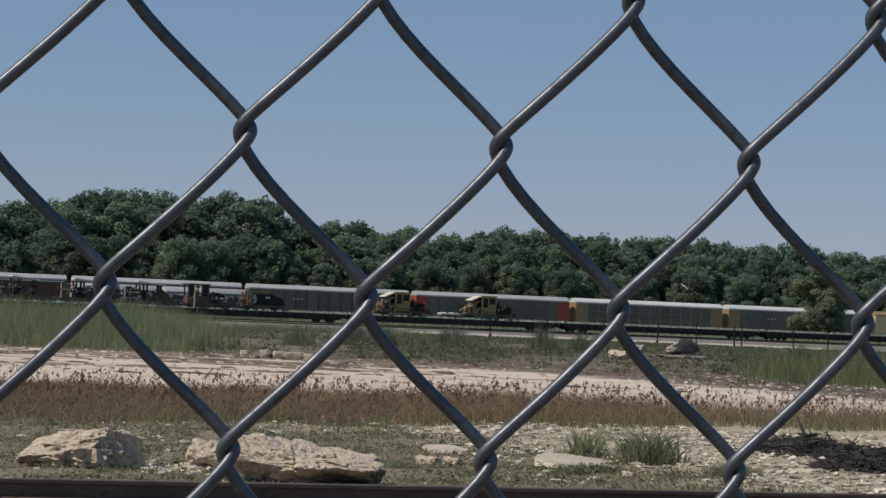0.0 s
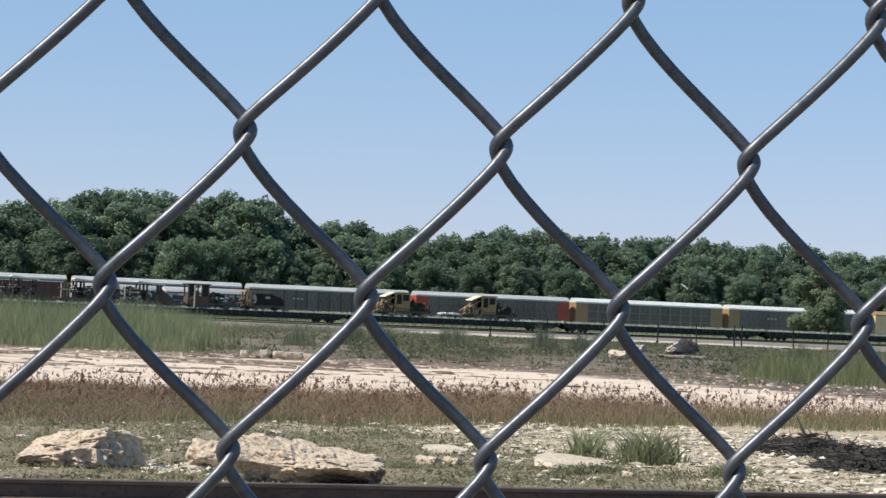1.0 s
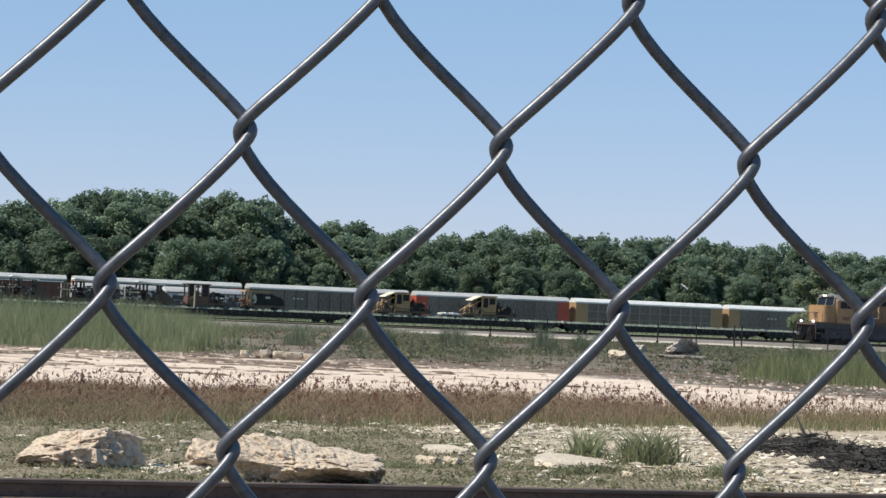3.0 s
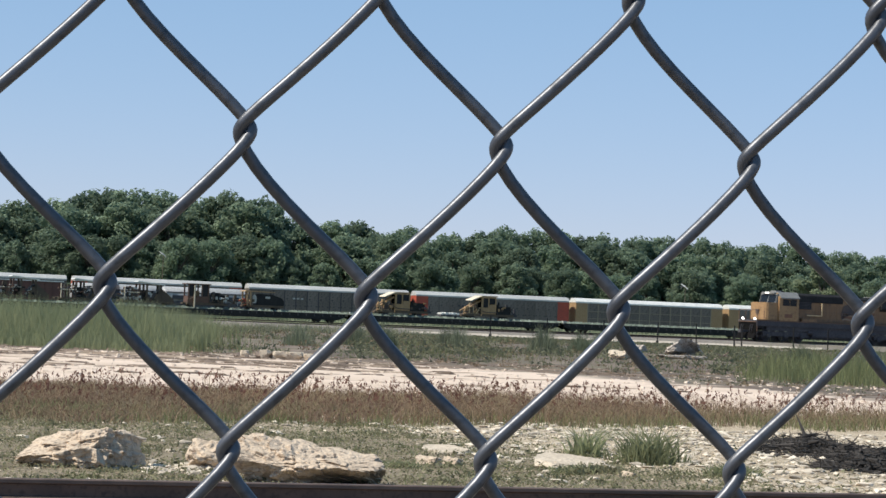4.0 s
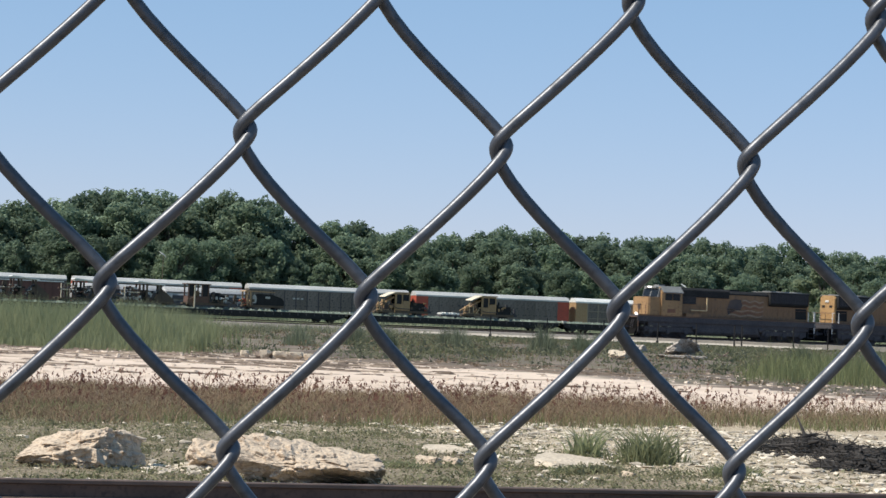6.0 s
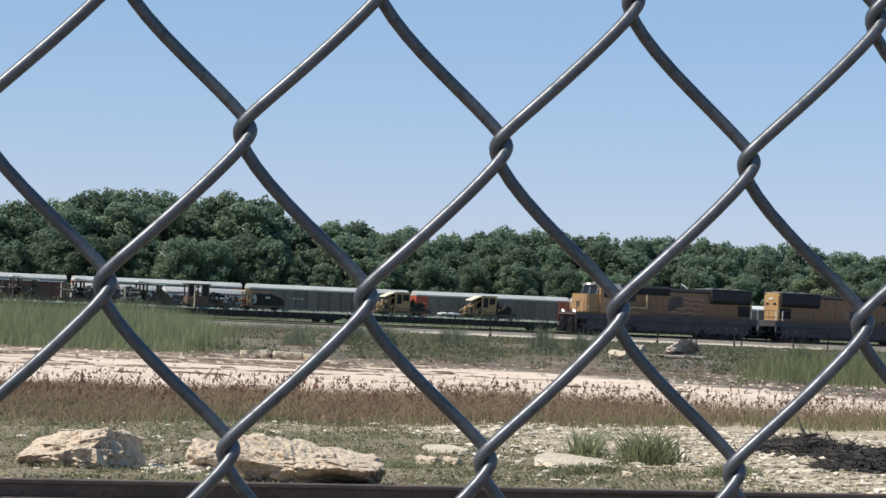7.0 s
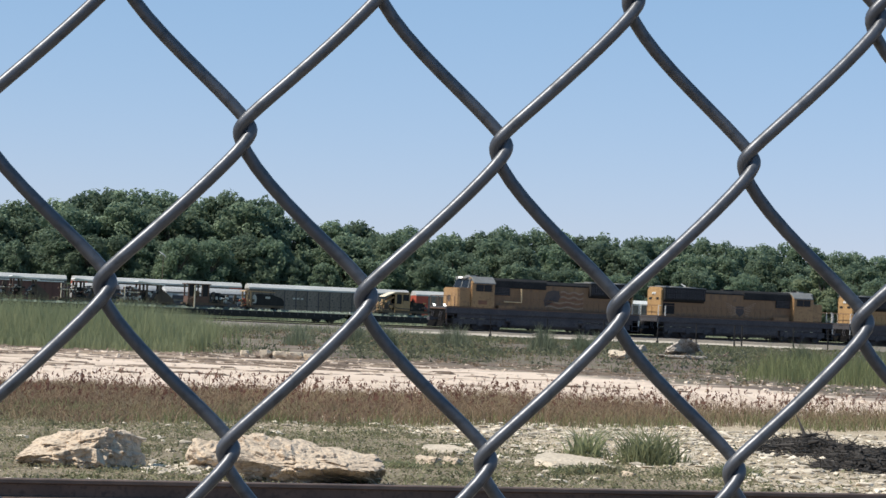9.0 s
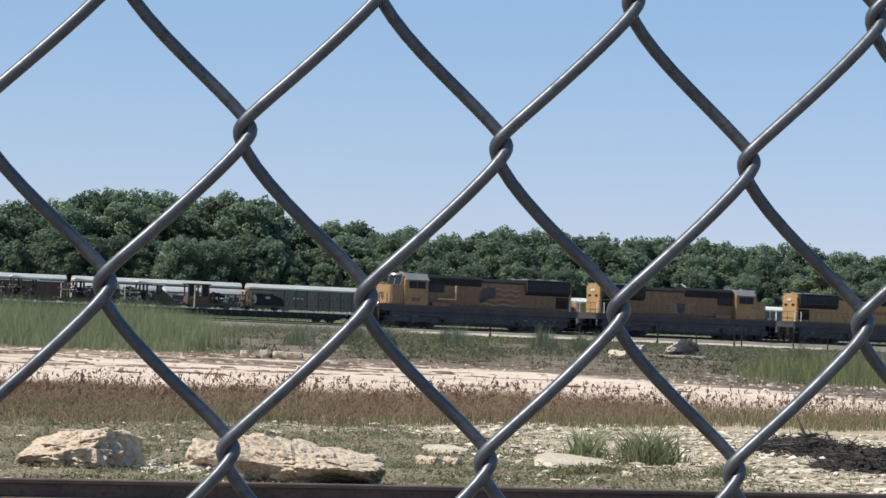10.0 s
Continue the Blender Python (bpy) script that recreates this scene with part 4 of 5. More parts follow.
def make_cart():
    o = thing("equipment_cart", "low cart with a pale covered load on a flat car", "cart")
    part("frame", Build().box(0, 2.5, -0.9, 0.9, 0.25, 0.45).rod((0.5, -0.8, 0.2), (0.5, 0.8, 0.2), 0.2, 10).rod((2.0, -0.8, 0.2), (2.0, 0.8, 0.2), 0.2, 10), UNDER, o)
    for k in range(5):
        part("sack", Build().box(0.05 + k * 0.5, 0.5 + k * 0.5, -0.85, 0.85, 0.45, 0.72 + 0.05 * (k % 2)), WHITEPAINT, o, "white sack", 0.08)
    o.matrix_world = on_flat(-0.2)


make_cart()


def make_poles():
    """Thin steel posts with a little cap plate beside the main line."""
    proto = thing("fence_post", "thin dark steel fence post in weeds beside the track", "post", "posts along the main line")
    part("shaft", Build().box(-0.04, 0.04, -0.03, 0.03, -0.1, 1.75).box(-0.012, 0.012, -0.075, -0.03, -0.1, 1.75), SOOT, proto)
    part("anchor_plate", Build().box(-0.12, 0.12, -0.035, -0.03, 0.0, 0.2), UNDER, proto)
    spots = [(4.28, 212.4), (9.1, 212.4), (13.85, 212.4), (18.4, 212.4), (21.7, 212.4), (24.9, 212.4), (25.5, 212.3), (29.9, 212.4), (32.8, 212.4)]
    proto.matrix_world = pose(spots[0][0], spots[0][1], ground_z(*spots[0]))
    for i, (x, y) in enumerate(spots[1:]):
        copy_thing(proto, pose(x, y, ground_z(x, y), 0, 1.5 * ((i % 3) - 1), 10 * i))


make_poles()


def make_kerb():
    """A low pale kerb in lengths, between the scrub and the gravel of the line."""
    kerb = thing("concrete_kerb", "low pale concrete kerb along the gravel beside the railway", "kerb")
    for i in range(14):
        x = -2.5 + i * 2.5
        piece = part("kerb_stone", Build().prism([(212.7, -0.1), (212.75, 0.03), (213.0, 0.16 + 0.02 * ((i * 7) % 3)), (213.25, 0.16), (213.25, -0.1)], x, x + 2.46, "x"), KERB, kerb, "", 0.02)
        piece.location.z = ground_z(x, 213.0) * 0.5


KERB = mat("pale_concrete", (0.50, 0.45, 0.38), (0.42, 0.37, 0.31), 0.8, 0.9, 0, 0.4, (0.36, 0.32, 0.27), 7)
make_kerb()


# ---- rocks ----
def make_rock(name, x, y, w, d, h, seed, material, label, shape="boulder", turn=0, sink=0.06, fine=4, rise=()):
    """A broken limestone block: a lump cut by planes, roughened at several scales."""
    rng = random.Random(seed)
    bm = bmesh.new()
    bmesh.ops.create_icosphere(bm, subdivisions=fine, radius=1.0)
    planes = []
    for _ in range(9):
        n = Vector((rng.gauss(0, 1), rng.gauss(0, 1), rng.gauss(0, 0.7))).normalized()
        planes.append((n, rng.uniform(0.72, 1.0)))
    if shape == "slab":
        planes.append((Vector((0, 0, 1)), 0.40))
    elif shape == "wedge":
        planes += [(Vector((0.16, -0.34, 0.92)).normalized(), 0.50), (Vector((-0.25, -0.75, 0.6)).normalized(), 0.66)]
    elif shape == "peak":
        planes += [(Vector((0.72, -0.66, 0.16)).normalized(), 0.22), (Vector((-0.5, 0.35, 0.8)).normalized(), 0.5), (Vector((0.75, 0.3, 0.6)).normalized(), 0.55)]
    else:
        planes += [(Vector((0.92, -0.38, 0.08)).normalized(), 0.50), (Vector((-0.30, -0.62, 0.72)).normalized(), 0.48), (Vector((0.25, 0.1, 1)).normalized(), 0.62)]
    rough = {"slab": 0.4, "wedge": 0.8}.get(shape, 1.0)
    for v in bm.verts:
        v.co /= max(abs(c) for c in v.co) ** 0.55
        for n, k in planes:
            q = v.co.dot(n) - k
            if q > 0:
                v.co -= n * q
        p = Vector((v.co.x + seed * 7.1, v.co.y * d / w, v.co.z * 1.25 * h / w))
        crag = 0.11 * noise.noise(p * 2.1) + 0.20 * (0.3 - abs(noise.noise(p * 3.7))) + 0.09 * (0.3 - abs(noise.noise(p * 8.0))) + 0.05 * noise.noise(p * 17.0)
        spread = noise.voronoi(p * 3.4)[0]
        crag += 0.17 * min(0.55, spread[1] - spread[0]) - 0.05 + 0.09 * noise.cell(Vector((p.x * 3.1 + p.z, p.y * 3.1 + 0.6 * p.z, p.z * 4.5 + 0.7 * p.x)))
        v.co += v.co.normalized() * crag * rough
    xs, ys, zs = zip(*[tuple(v.co) for v in bm.verts])
    lo, hi = (min(xs), min(ys), min(zs)), (max(xs), max(ys), max(zs))
    for v in bm.verts:
        q = [(v.co[i] - lo[i]) / (hi[i] - lo[i]) for i in range(3)]
        qx, qy = q[0] - 0.5, q[1] - 0.5
        if shape == "wedge" and qy < 0.15:
            # undercut front edge
            qy += 0.95 * max(0.0, 0.62 - q[2]) * min(1.0, max(0.0, (qx - 0.02) * 5))
        if shape == "slab":
            inset = 1 - 0.45 * max(0.0, 0.6 - q[2])
            qx, qy = qx * inset, qy * inset
        if shape == "peak" and qy < 0.1:
            qy += 0.85 * max(0.0, 0.85 - q[2]) * min(1.0, max(0.0, qx * 4 + 1.2))
        up = 1.0
        for (a, p), (c, r) in zip(rise, rise[1:]):
            if a <= qx <= c:
                up = p + (r - p) * (qx - a) / (c - a)
        v.co = Vector((qx * w, qy * d, q[2] * (h + sink) * up - sink))
    me = bpy.data.meshes.new(name)
    bm.to_mesh(me)
    bm.free()
    me.materials.append(material)
    ob = tagged(new(name, me), label, "rock", "limestone rocks")
    ob.matrix_world = pose(x, y, ground_z(x, y), 5 if shape == "slab" and y < 40 else 0, 0, turn)


make_rock("boulder", -3.42, 24.25, 1.24, 0.9, 0.39, 3, STONE, "rough pinkish limestone boulder on weedy ground", "boulder", 0, 0.08, 6, ((-0.6, 0.5), (-0.3, 0.78), (0.0, 0.95), (0.3, 1.06), (0.42, 1.0), (0.6, 0.85)))
make_rock("rock", -2.16, 24.6, 0.52, 0.5, 0.30, 8, STONE, "small rough limestone rock beside a slab", "boulder", 20)
make_rock("boulder", -1.19, 23.1, 1.52, 1.2, 0.42, 21, STONE, "large sloping limestone slab with an undercut edge", "wedge", 0, 0.06, 6, ((-0.6, 1.55), (-0.4, 1.25), (-0.15, 1.0), (0.1, 0.88), (0.6, 0.72)))
make_rock("slab", 0.15, 29.3, 0.62, 0.6, 0.055, 5, SLAB, "flat pale limestone slab among weeds", "slab")
make_rock("rock", -0.06, 26.9, 0.30, 0.3, 0.085, 31, STONE, "broken limestone piece in weeds")
make_rock("rock", 0.20, 27.2, 0.24, 0.25, 0.09, 33, STONE, "broken limestone piece in weeds")
make_rock("slab", 1.54, 26.9, 0.95, 0.9, 0.10, 12, SLAB, "flat tan limestone slab half sunk in weeds", "slab", -8, 0.06, 5, ((-0.6, 1.35), (0.0, 1.0), (0.6, 0.6)))
make_rock("rock", 2.0, 26.0, 0.2, 0.2, 0.06, 14, STONE, "small limestone piece in weeds")
make_rock("boulder", 12.5, 128.0, 2.1, 1.7, 0.92, 17, GREYSTONE, "large grey limestone boulder in scrub", "peak", 0, 0.06, 5, ((-0.6, 0.55), (-0.1, 1.0), (0.15, 1.0), (0.6, 0.6)))
make_rock("slab", 11.3, 117.0, 2.4, 1.6, 0.17, 18, GREYSTONE, "flat weathered rock in scrub", "slab")
make_rock("boulder", 7.55, 105.0, 1.0, 0.9, 0.40, 19, SLAB, "pale limestone boulder in scrub")
make_rock("boulder", 10.9, 138.0, 1.1, 1.0, 0.45, 27, GREYSTONE, "grey limestone boulder in scrub")
make_rock("block", -4.80, 80.4, 1.02, 0.5, 0.28, 22, SLAB, "long squared limestone block beside the dirt road", "slab", 4)
make_rock("block", -4.12, 80.2, 0.34, 0.4, 0.24, 23, SLAB, "small squared limestone block beside the dirt road", "slab", 20)
make_rock("rock", -5.62, 81.0, 0.62, 0.5, 0.24, 24, MUDSTONE, "brown muddy rock beside the dirt road", "slab")
make_rock("rock", -6.35, 81.6, 0.60, 0.5, 0.22, 25, MUDSTONE, "brown muddy rock beside the dirt road", "boulder", 30)
make_rock("rock", -5.55, 80.6, 0.36, 0.2, 0.30, 28, SLAB, "pale flat stone beside brown rocks", "slab")
make_rock("rock", -6.25, 81.1, 0.30, 0.2, 0.27, 29, SLAB, "pale flat stone beside brown rocks", "slab")

# ---- grasses and weeds, too many to count ----
RNG = np.random.default_rng(5)


def blades(name, xs, ys, hs, w, material, label, category, lean=0.35, flat=0.0):
    """Bent tapering blades, each five vertices."""
    n = len(xs)
    zs = np.array([ground_z(float(a), float(c)) for a, c in zip(xs, ys)]) - 0.02
    ang = RNG.uniform(0, 2 * np.pi, n)
    face = RNG.uniform(-0.9, 0.9, n)
    ln = hs * lean * RNG.uniform(0.2, 1.6, n)
    dx, dy = np.cos(ang) * ln, np.sin(ang) * ln
    wx, wy = np.cos(face) * w * RNG.uniform(0.6, 1.4, n) / 2, np.sin(face) * w / 2
    base = np.stack([xs, ys, zs], 1)
    wide = np.stack([wx, wy, np.zeros(n)], 1)
    mid = base + np.stack([dx * 0.3, dy * 0.3, hs * 0.55], 1)
    tip = base + np.stack([dx, dy, hs * (1 - flat)], 1)
    v = np.stack([base - wide, base + wide, mid - wide * 0.8, mid + wide * 0.8, tip], 1).reshape(-1, 3)
    k = np.arange(n) * 5
    f = [t for i in k.tolist() for t in ((i, i + 1, i + 3, i + 2), (i + 2, i + 3, i + 4))]
    raw(name, v.tolist(), f, material, label, category, "stuff")
    return tip


def tips(name, pts, size, material, label, category):
    """Small ragged seed heads: three crossing slivers at each point."""
    v, f = [], []
    for p in pts:
        for _ in range(3):
            d = RNG.normal(0, 1, 3)
            d[2] = abs(d[2]) + 0.4
            d = d / np.linalg.norm(d) * size * RNG.uniform(0.6, 1.5)
            s = np.array([-d[1], d[0], 0.0]) * 0.35 + np.array([0.25 * size, 0, 0])
            c = p + RNG.normal(0, 0.25, 3) * size
            k = len(v)
            v += [tuple(c - d * 0.5), tuple(c + s * 0.5), tuple(c + d * 0.6), tuple(c - s * 0.5)]
            f.append((k, k + 1, k + 2, k + 3))
    raw(name, v, f, material, label, category, "stuff")


def leaf_clumps(name, xs, ys, hs, rs, n, size, material, label, category="weeds"):
    """Little clouds of lozenge leaves, n to a plant, heaped lower at the rim."""
    m = len(xs)
    zs = np.array([ground_z(float(a), float(c)) for a, c in zip(xs, ys)])
    a, q = RNG.uniform(0, 6.28, (m, n)), np.sqrt(RNG.uniform(0, 1, (m, n)))
    p = np.stack([xs[:, None] + np.cos(a) * q * rs[:, None], ys[:, None] + np.sin(a) * q * rs[:, None],
                  zs[:, None] + hs[:, None] * (1 - 0.75 * q ** 2) * RNG.uniform(0.1, 1, (m, n))], 2).reshape(-1, 3)
    k = m * n
    t = RNG.normal(0, 1, (k, 3))
    t[:, 2] = np.abs(t[:, 2]) * 0.9
    t /= np.linalg.norm(t, axis=1)[:, None]
    w = np.cross(t, RNG.normal(0, 1, (k, 3)))
    w /= np.linalg.norm(w, axis=1)[:, None]
    sz = size * RNG.uniform(0.5, 1.5, (k, 1))
    v = np.stack([p - t * sz * 0.6, p + w * sz * 0.35, p + t * sz, p - w * sz * 0.35], 1).reshape(-1, 3)
    raw(name, v.tolist(), [(i, i + 1, i + 2, i + 3) for i in range(0, 4 * k, 4)], material, label, category, "stuff")


def field(n, y0, y1, keep=None, u=0.2):
    """Random places between two distances, across the view; keep(x, y) thins them."""
    y = np.sqrt(RNG.uniform(y0 ** 2, y1 ** 2, n))
    x = RNG.uniform(-u, u, n) * y
    if keep is not None:
        m = np.array([keep(a, c) > RNG.uniform() for a, c in zip(x.tolist(), y.tolist())])
        x, y = x[m], y[m]
    return x, y


def patch(x, y, s, seed):
    return noise.noise(Vector((x * s, y * s, seed)))


def front(x):
    return 36.3 + 0.75 * x + 0.5 * math.sin(x * 1.7)


def make_russet_strip():
    x, y = field(60000, 32, 50, lambda a, c: (1.0 if front(min(a, 4.0) if a < 4 else 4 + (a - 4) * 0.9) < c < 47 + 0.1 * a else 0.0) * (0.45 + 0.55 * (patch(a, c, 0.8, 1) > -0.15)) * min(1.0, max(0.4, 1.0 - 0.2 * (a - 2.0))))
    h = RNG.uniform(0.16, 0.36, len(x)) * (1 + 0.35 * np.array([patch(a, 1.0, 0.6, 4) for a in x.tolist()]))
    h = h * np.clip(1 + 0.05 * x, 0.72, 1.05)
    tip = blades("russet_grass", x, y, h, 0.009, REDGRASS, "dry russet-brown grass strip along the dirt road", "grass", 0.85)
    pick = RNG.uniform(size=len(tip)) < 0.30
    tips("grass_seed_heads", tip[pick] - np.stack([np.zeros(pick.sum())] * 2 + [RNG.uniform(0, 0.12, pick.sum())], 1), 0.034, SEED, "russet seed heads over the dry grass", "grass")
    x, y = field(1000, 36, 49, lambda a, c: 1.0 if front(a) < c else 0.0)
    h = RNG.uniform(0.32, 0.48, len(x)) * np.clip(1 + 0.045 * x, 0.75, 1.05)
    tip = blades("tall_grass_stalks", x, y, h, 0.008, REDGRASS, "taller russet stalks standing above the grass", "grass", 0.2)
    tips("stalk_heads", np.concatenate([tip, tip - [0.01, 0, 0.035]]), 0.062, SEED, "russet flower heads on tall stalks", "grass")
    x, y = field(30000, 33, 48, lambda a, c: (1.0 if patch(a, c, 0.5, 14) > -0.1 else 0.3) if front(a) - 0.4 < c < front(a) + 4.5 else 0.0)
    blades("green_grass_edge", x, y, RNG.uniform(0.08, 0.24, len(x)), 0.009, GREENGRASS, "yellow-green grass at the foot of the russet strip", "grass", 0.4)


make_russet_strip()


def make_near_weeds():
    green = lambda a, c: max(0.03, min(1.0, 0.8 - 1.7 * max(0.0, 0.15 * a + 0.06 * (c - 28.9) - 0.05) + 0.9 * patch(a, c, 0.9, 9)))
    x, y = field(115000, 21.0, 40, lambda a, c: green(a, c) * (0.35 if -2.9 < a < -1.9 and c > 23.6 else 1.0) * (0.25 if c - 0.75 * a > 33.3 and a > 1.5 else 1.0))
    n = len(x)
    z = np.array([ground_z(a, c) for a, c in zip(x.tolist(), y.tolist())])
    ang, tilt, size = RNG.uniform(0, 6.28, n), RNG.uniform(0.1, 0.9, n), RNG.uniform(0.010, 0.030, n)
    d = np.stack([np.cos(ang), np.sin(ang), tilt], 1) * size[:, None]
    s = np.stack([-np.sin(ang), np.cos(ang), RNG.uniform(-0.3, 0.3, n)], 1) * size[:, None] * 0.55
    p = np.stack([x, y, z + RNG.uniform(0.0, 0.045, n)], 1)
    v = np.stack([p - d * 0.3, p + s, p + d, p - s], 1).reshape(-1, 3)
    raw("low_weeds", v.tolist(), [(i, i + 1, i + 2, i + 3) for i in range(0, 4 * n, 4)], WEED, "low grey-green weeds matted over stony soil", "weeds", "stuff")
    x, y = field(9000, 21.5, 38, lambda a, c: green(a, c) * (patch(a, c, 0.5, 2) > 0.05))
    blades("short_grass", x, y, RNG.uniform(0.03, 0.10, len(x)), 0.008, GREENGRASS, "short grass among the stones", "grass", 0.6)
    x, y = field(4200, 21.0, 39, lambda a, c: green(a, c) * (0.3 + (patch(a, c, 0.6, 12) > 0)))
    leaf_clumps("weed_rosettes", x, y, RNG.uniform(0.03, 0.10, len(x)), RNG.uniform(0.04, 0.16, len(x)), 9, 0.03, WEED, "small leafy weeds in stony soil")
    # loose stones
    bm = bmesh.new()
    bmesh.ops.create_icosphere(bm, subdivisions=1, radius=1.0)
    base_v = np.array([tuple(q.co) for q in bm.verts])
    base_f = [tuple(q.index for q in fc.verts) for fc in bm.faces]
    bm.free()
    x, y = field(17000, 21.0, 39, lambda a, c: max(0.06, min(1.0, 0.05 + 1.5 * (0.15 * a + 0.06 * (c - 28.9)) + 0.7 * patch(a, c, 0.7, 6))))
    x, y = np.concatenate([x, RNG.normal(-2.35, 0.28, 420)]), np.concatenate([y, RNG.normal(24.5, 0.45, 420)])
    v, f = [], []
    for a, c in zip(x, y):
        r = 0.007 + 0.055 * RNG.uniform() ** 3.5
        q = base_v * (1 + RNG.uniform(-0.42, 0.42, (len(base_v), 1))) * np.array([r * RNG.uniform(0.8, 1.7), r * RNG.uniform(0.8, 1.5), r * RNG.uniform(0.25, 0.6)]) + [a, c, ground_z(float(a), float(c)) + r * 0.2]
        k = len(v)
        v += q.tolist()
        f += [tuple(i + k for i in t) for t in base_f]
    raw("loose_stones", v, f, PEBBLE, "loose pale limestone chips on the soil", "stones", "stuff")


make_near_weeds()


def make_road_crust():
    """Low broken crusts of dried mud along the ruts of the dirt road."""
    for name, n, y0, y1, keep, m in (("mud_crust", 2600, 56, 88, lambda a, c: max(0.04, min(1, 0.35 + 0.035 * (c - 74) - 0.02 * a + 1.2 * patch(a * 0.25, c, 0.5, 3))), CRUST),
                                     ("pale_clods", 1500, 49, 86, lambda a, c: 0.8, CLOD)):
        x, y = field(n, y0, y1, keep)
        v, f = [], []
        for a, c in zip(x.tolist(), y.tolist()):
            k, w, d, h = len(v), RNG.uniform(0.06, 0.55) * (1 if m is CRUST else 0.2), RNG.uniform(0.05, 0.22) * (1 if m is CRUST else 0.6), RNG.uniform(0.012, 0.05)
            z = ground_z(a, c) - 0.01
            for i in range(8):
                t = i * math.pi / 4
                r = RNG.uniform(0.7, 1.25)
                v.append((a + w * r * math.cos(t), c + d * r * math.sin(t), z))
            for i in range(8):
                t = i * math.pi / 4
                r = RNG.uniform(0.4, 0.85)
                v.append((a + w * r * math.cos(t), c + d * r * math.sin(t), z + h * RNG.uniform(0.7, 1.3)))
            f.append(tuple(k + 8 + i for i in range(8)))
            f += [(k + i, k + (i + 1) % 8, k + 8 + (i + 1) % 8, k + 8 + i) for i in range(8)]
        raw(name, v, f, m, "broken brown mud crust along the dirt road" if m is CRUST else "pale dry clods on the dirt road", "dirt", "stuff")


CRUST = mat("brown_mud_crust", (0.13, 0.097, 0.075), (0.20, 0.15, 0.115), 1.5, 0.95, 0, 0.6, (0.12, 0.09, 0.07), 6, 0.02, island=0.3)
CLOD = mat("pale_dry_clod", (0.62, 0.51, 0.42), (0.50, 0.40, 0.32), 1.5, 0.95, 0, 0.6, None, 6, 0.02, island=0.2)
make_road_crust()


def make_tuft(x, y, r, h, n, label):
    rx, ry = RNG.normal(x, r * 0.45, n), RNG.normal(y, r * 0.4, n)
    hs = h * RNG.uniform(0.2, 1.3, n) * np.exp(-((rx - x) / (r * 1.5)) ** 2)
    blades("grass_tuft", rx, ry, hs, 0.019, TALLGRASS, label, "grass", 1.0)


make_tuft(2.45, 28.9, 0.40, 0.42, 380, "bushy green grass tuft on stony ground")
make_tuft(1.75, 29.6, 0.22, 0.38, 150, "green grass tuft behind a flat slab")
make_tuft(3.2, 27.0, 0.35, 0.14, 500, "low green grass tuft")
make_tuft(1.5, 26.5, 0.40, 0.09, 700, "low weeds against a flat slab")
leaf_clumps("weed_rosettes", RNG.normal(1.7, 0.16, 40), RNG.normal(26.35, 0.12, 40), RNG.uniform(0.05, 0.13, 40), RNG.uniform(0.06, 0.12, 40), 16, 0.035, WEED, "leafy weeds against a flat slab")
make_tuft(-0.35, 26.3, 0.3, 0.08, 400, "low weeds beside broken stone")


def make_debris(x, y, rx, ry, n, seed, label):
    """A heap of dry branches and twigs."""
    rng = random.Random(seed)
    b = Build()
    for _ in range(n):
        a, q = rng.uniform(0, 6.28), rng.uniform(0, 1) ** 0.6
        p = Vector((x + rx * q * math.cos(a), y + ry * q * math.sin(a), 0.0))
        p.z = rng.uniform(0.0, 0.20) * (1 - q) + 0.01 + ground_z(p.x, p.y)
        d = Vector((rng.gauss(0, 1), rng.gauss(0, 0.8), rng.gauss(0, 0.13))).normalized() * rng.uniform(0.08, 0.36)
        b.rod(p, p + d, rng.choice((0.006, 0.010, 0.016, 0.03)), 5, 0.003)
        if rng.random() < 0.5:
            m = p + d * 0.6
            b.rod(m, m + Vector((rng.gauss(0, 0.1), rng.gauss(0, 0.1), rng.uniform(0, 0.12))), 0.005, 4, 0.002)
    raw("brush_pile", b.v, b.f, TWIG, label, "brush pile", "stuff")


make_debris(4.95, 32.8, 0.85, 1.3, 620, 4, "dark dry brush heap on pale stony ground")
make_debris(5.15, 29.4, 0.72, 0.9, 620, 5, "dark dry brush heap on pale stony ground")
make_debris(5.5, 31.2, 0.7, 1.2, 420, 7, "dark scattered brush on pale stony ground")
def make_branch():
    b = Build().rod((0, 0, 0.05), (0.7, 0.1, 0.32), 0.09, 6, 0.07).rod((0.7, 0.1, 0.32), (1.25, 0, 0.12), 0.07, 6, 0.04).rod((0.5, 0.05, 0.25), (0.1, -0.2, 0.4), 0.05, 6, 0.02).rod((0.7, 0.1, 0.32), (0.95, -0.1, 0.5), 0.05, 6, 0.02)
    o = tagged(new("fallen_branch", mesh_of("fallen_branch", b, MUDSTONE)), "twisted weathered branch lying beside a boulder", "branch")
    o.matrix_world = pose(13.1, 119.5, ground_z(13.1, 119.5) - 0.02, 0, 0, -8) @ Matrix.Diagonal((0.7, 0.7, 0.9, 1))


make_branch()
make_debris(5.1, 35.0, 0.55, 0.8, 260, 6, "dry twigs on pale stony ground")


def bare_soil(x, y):
    """Two worn stretches of brown soil beside the road, where little grows."""
    u = x / y + 0.012 * patch(x, y, 0.25, 31)
    return 0.42 if y < 128 + 25 * patch(x, y, 0.12, 32) and (0.022 < u < 0.112 or -0.086 < u < -0.034) else 1.0


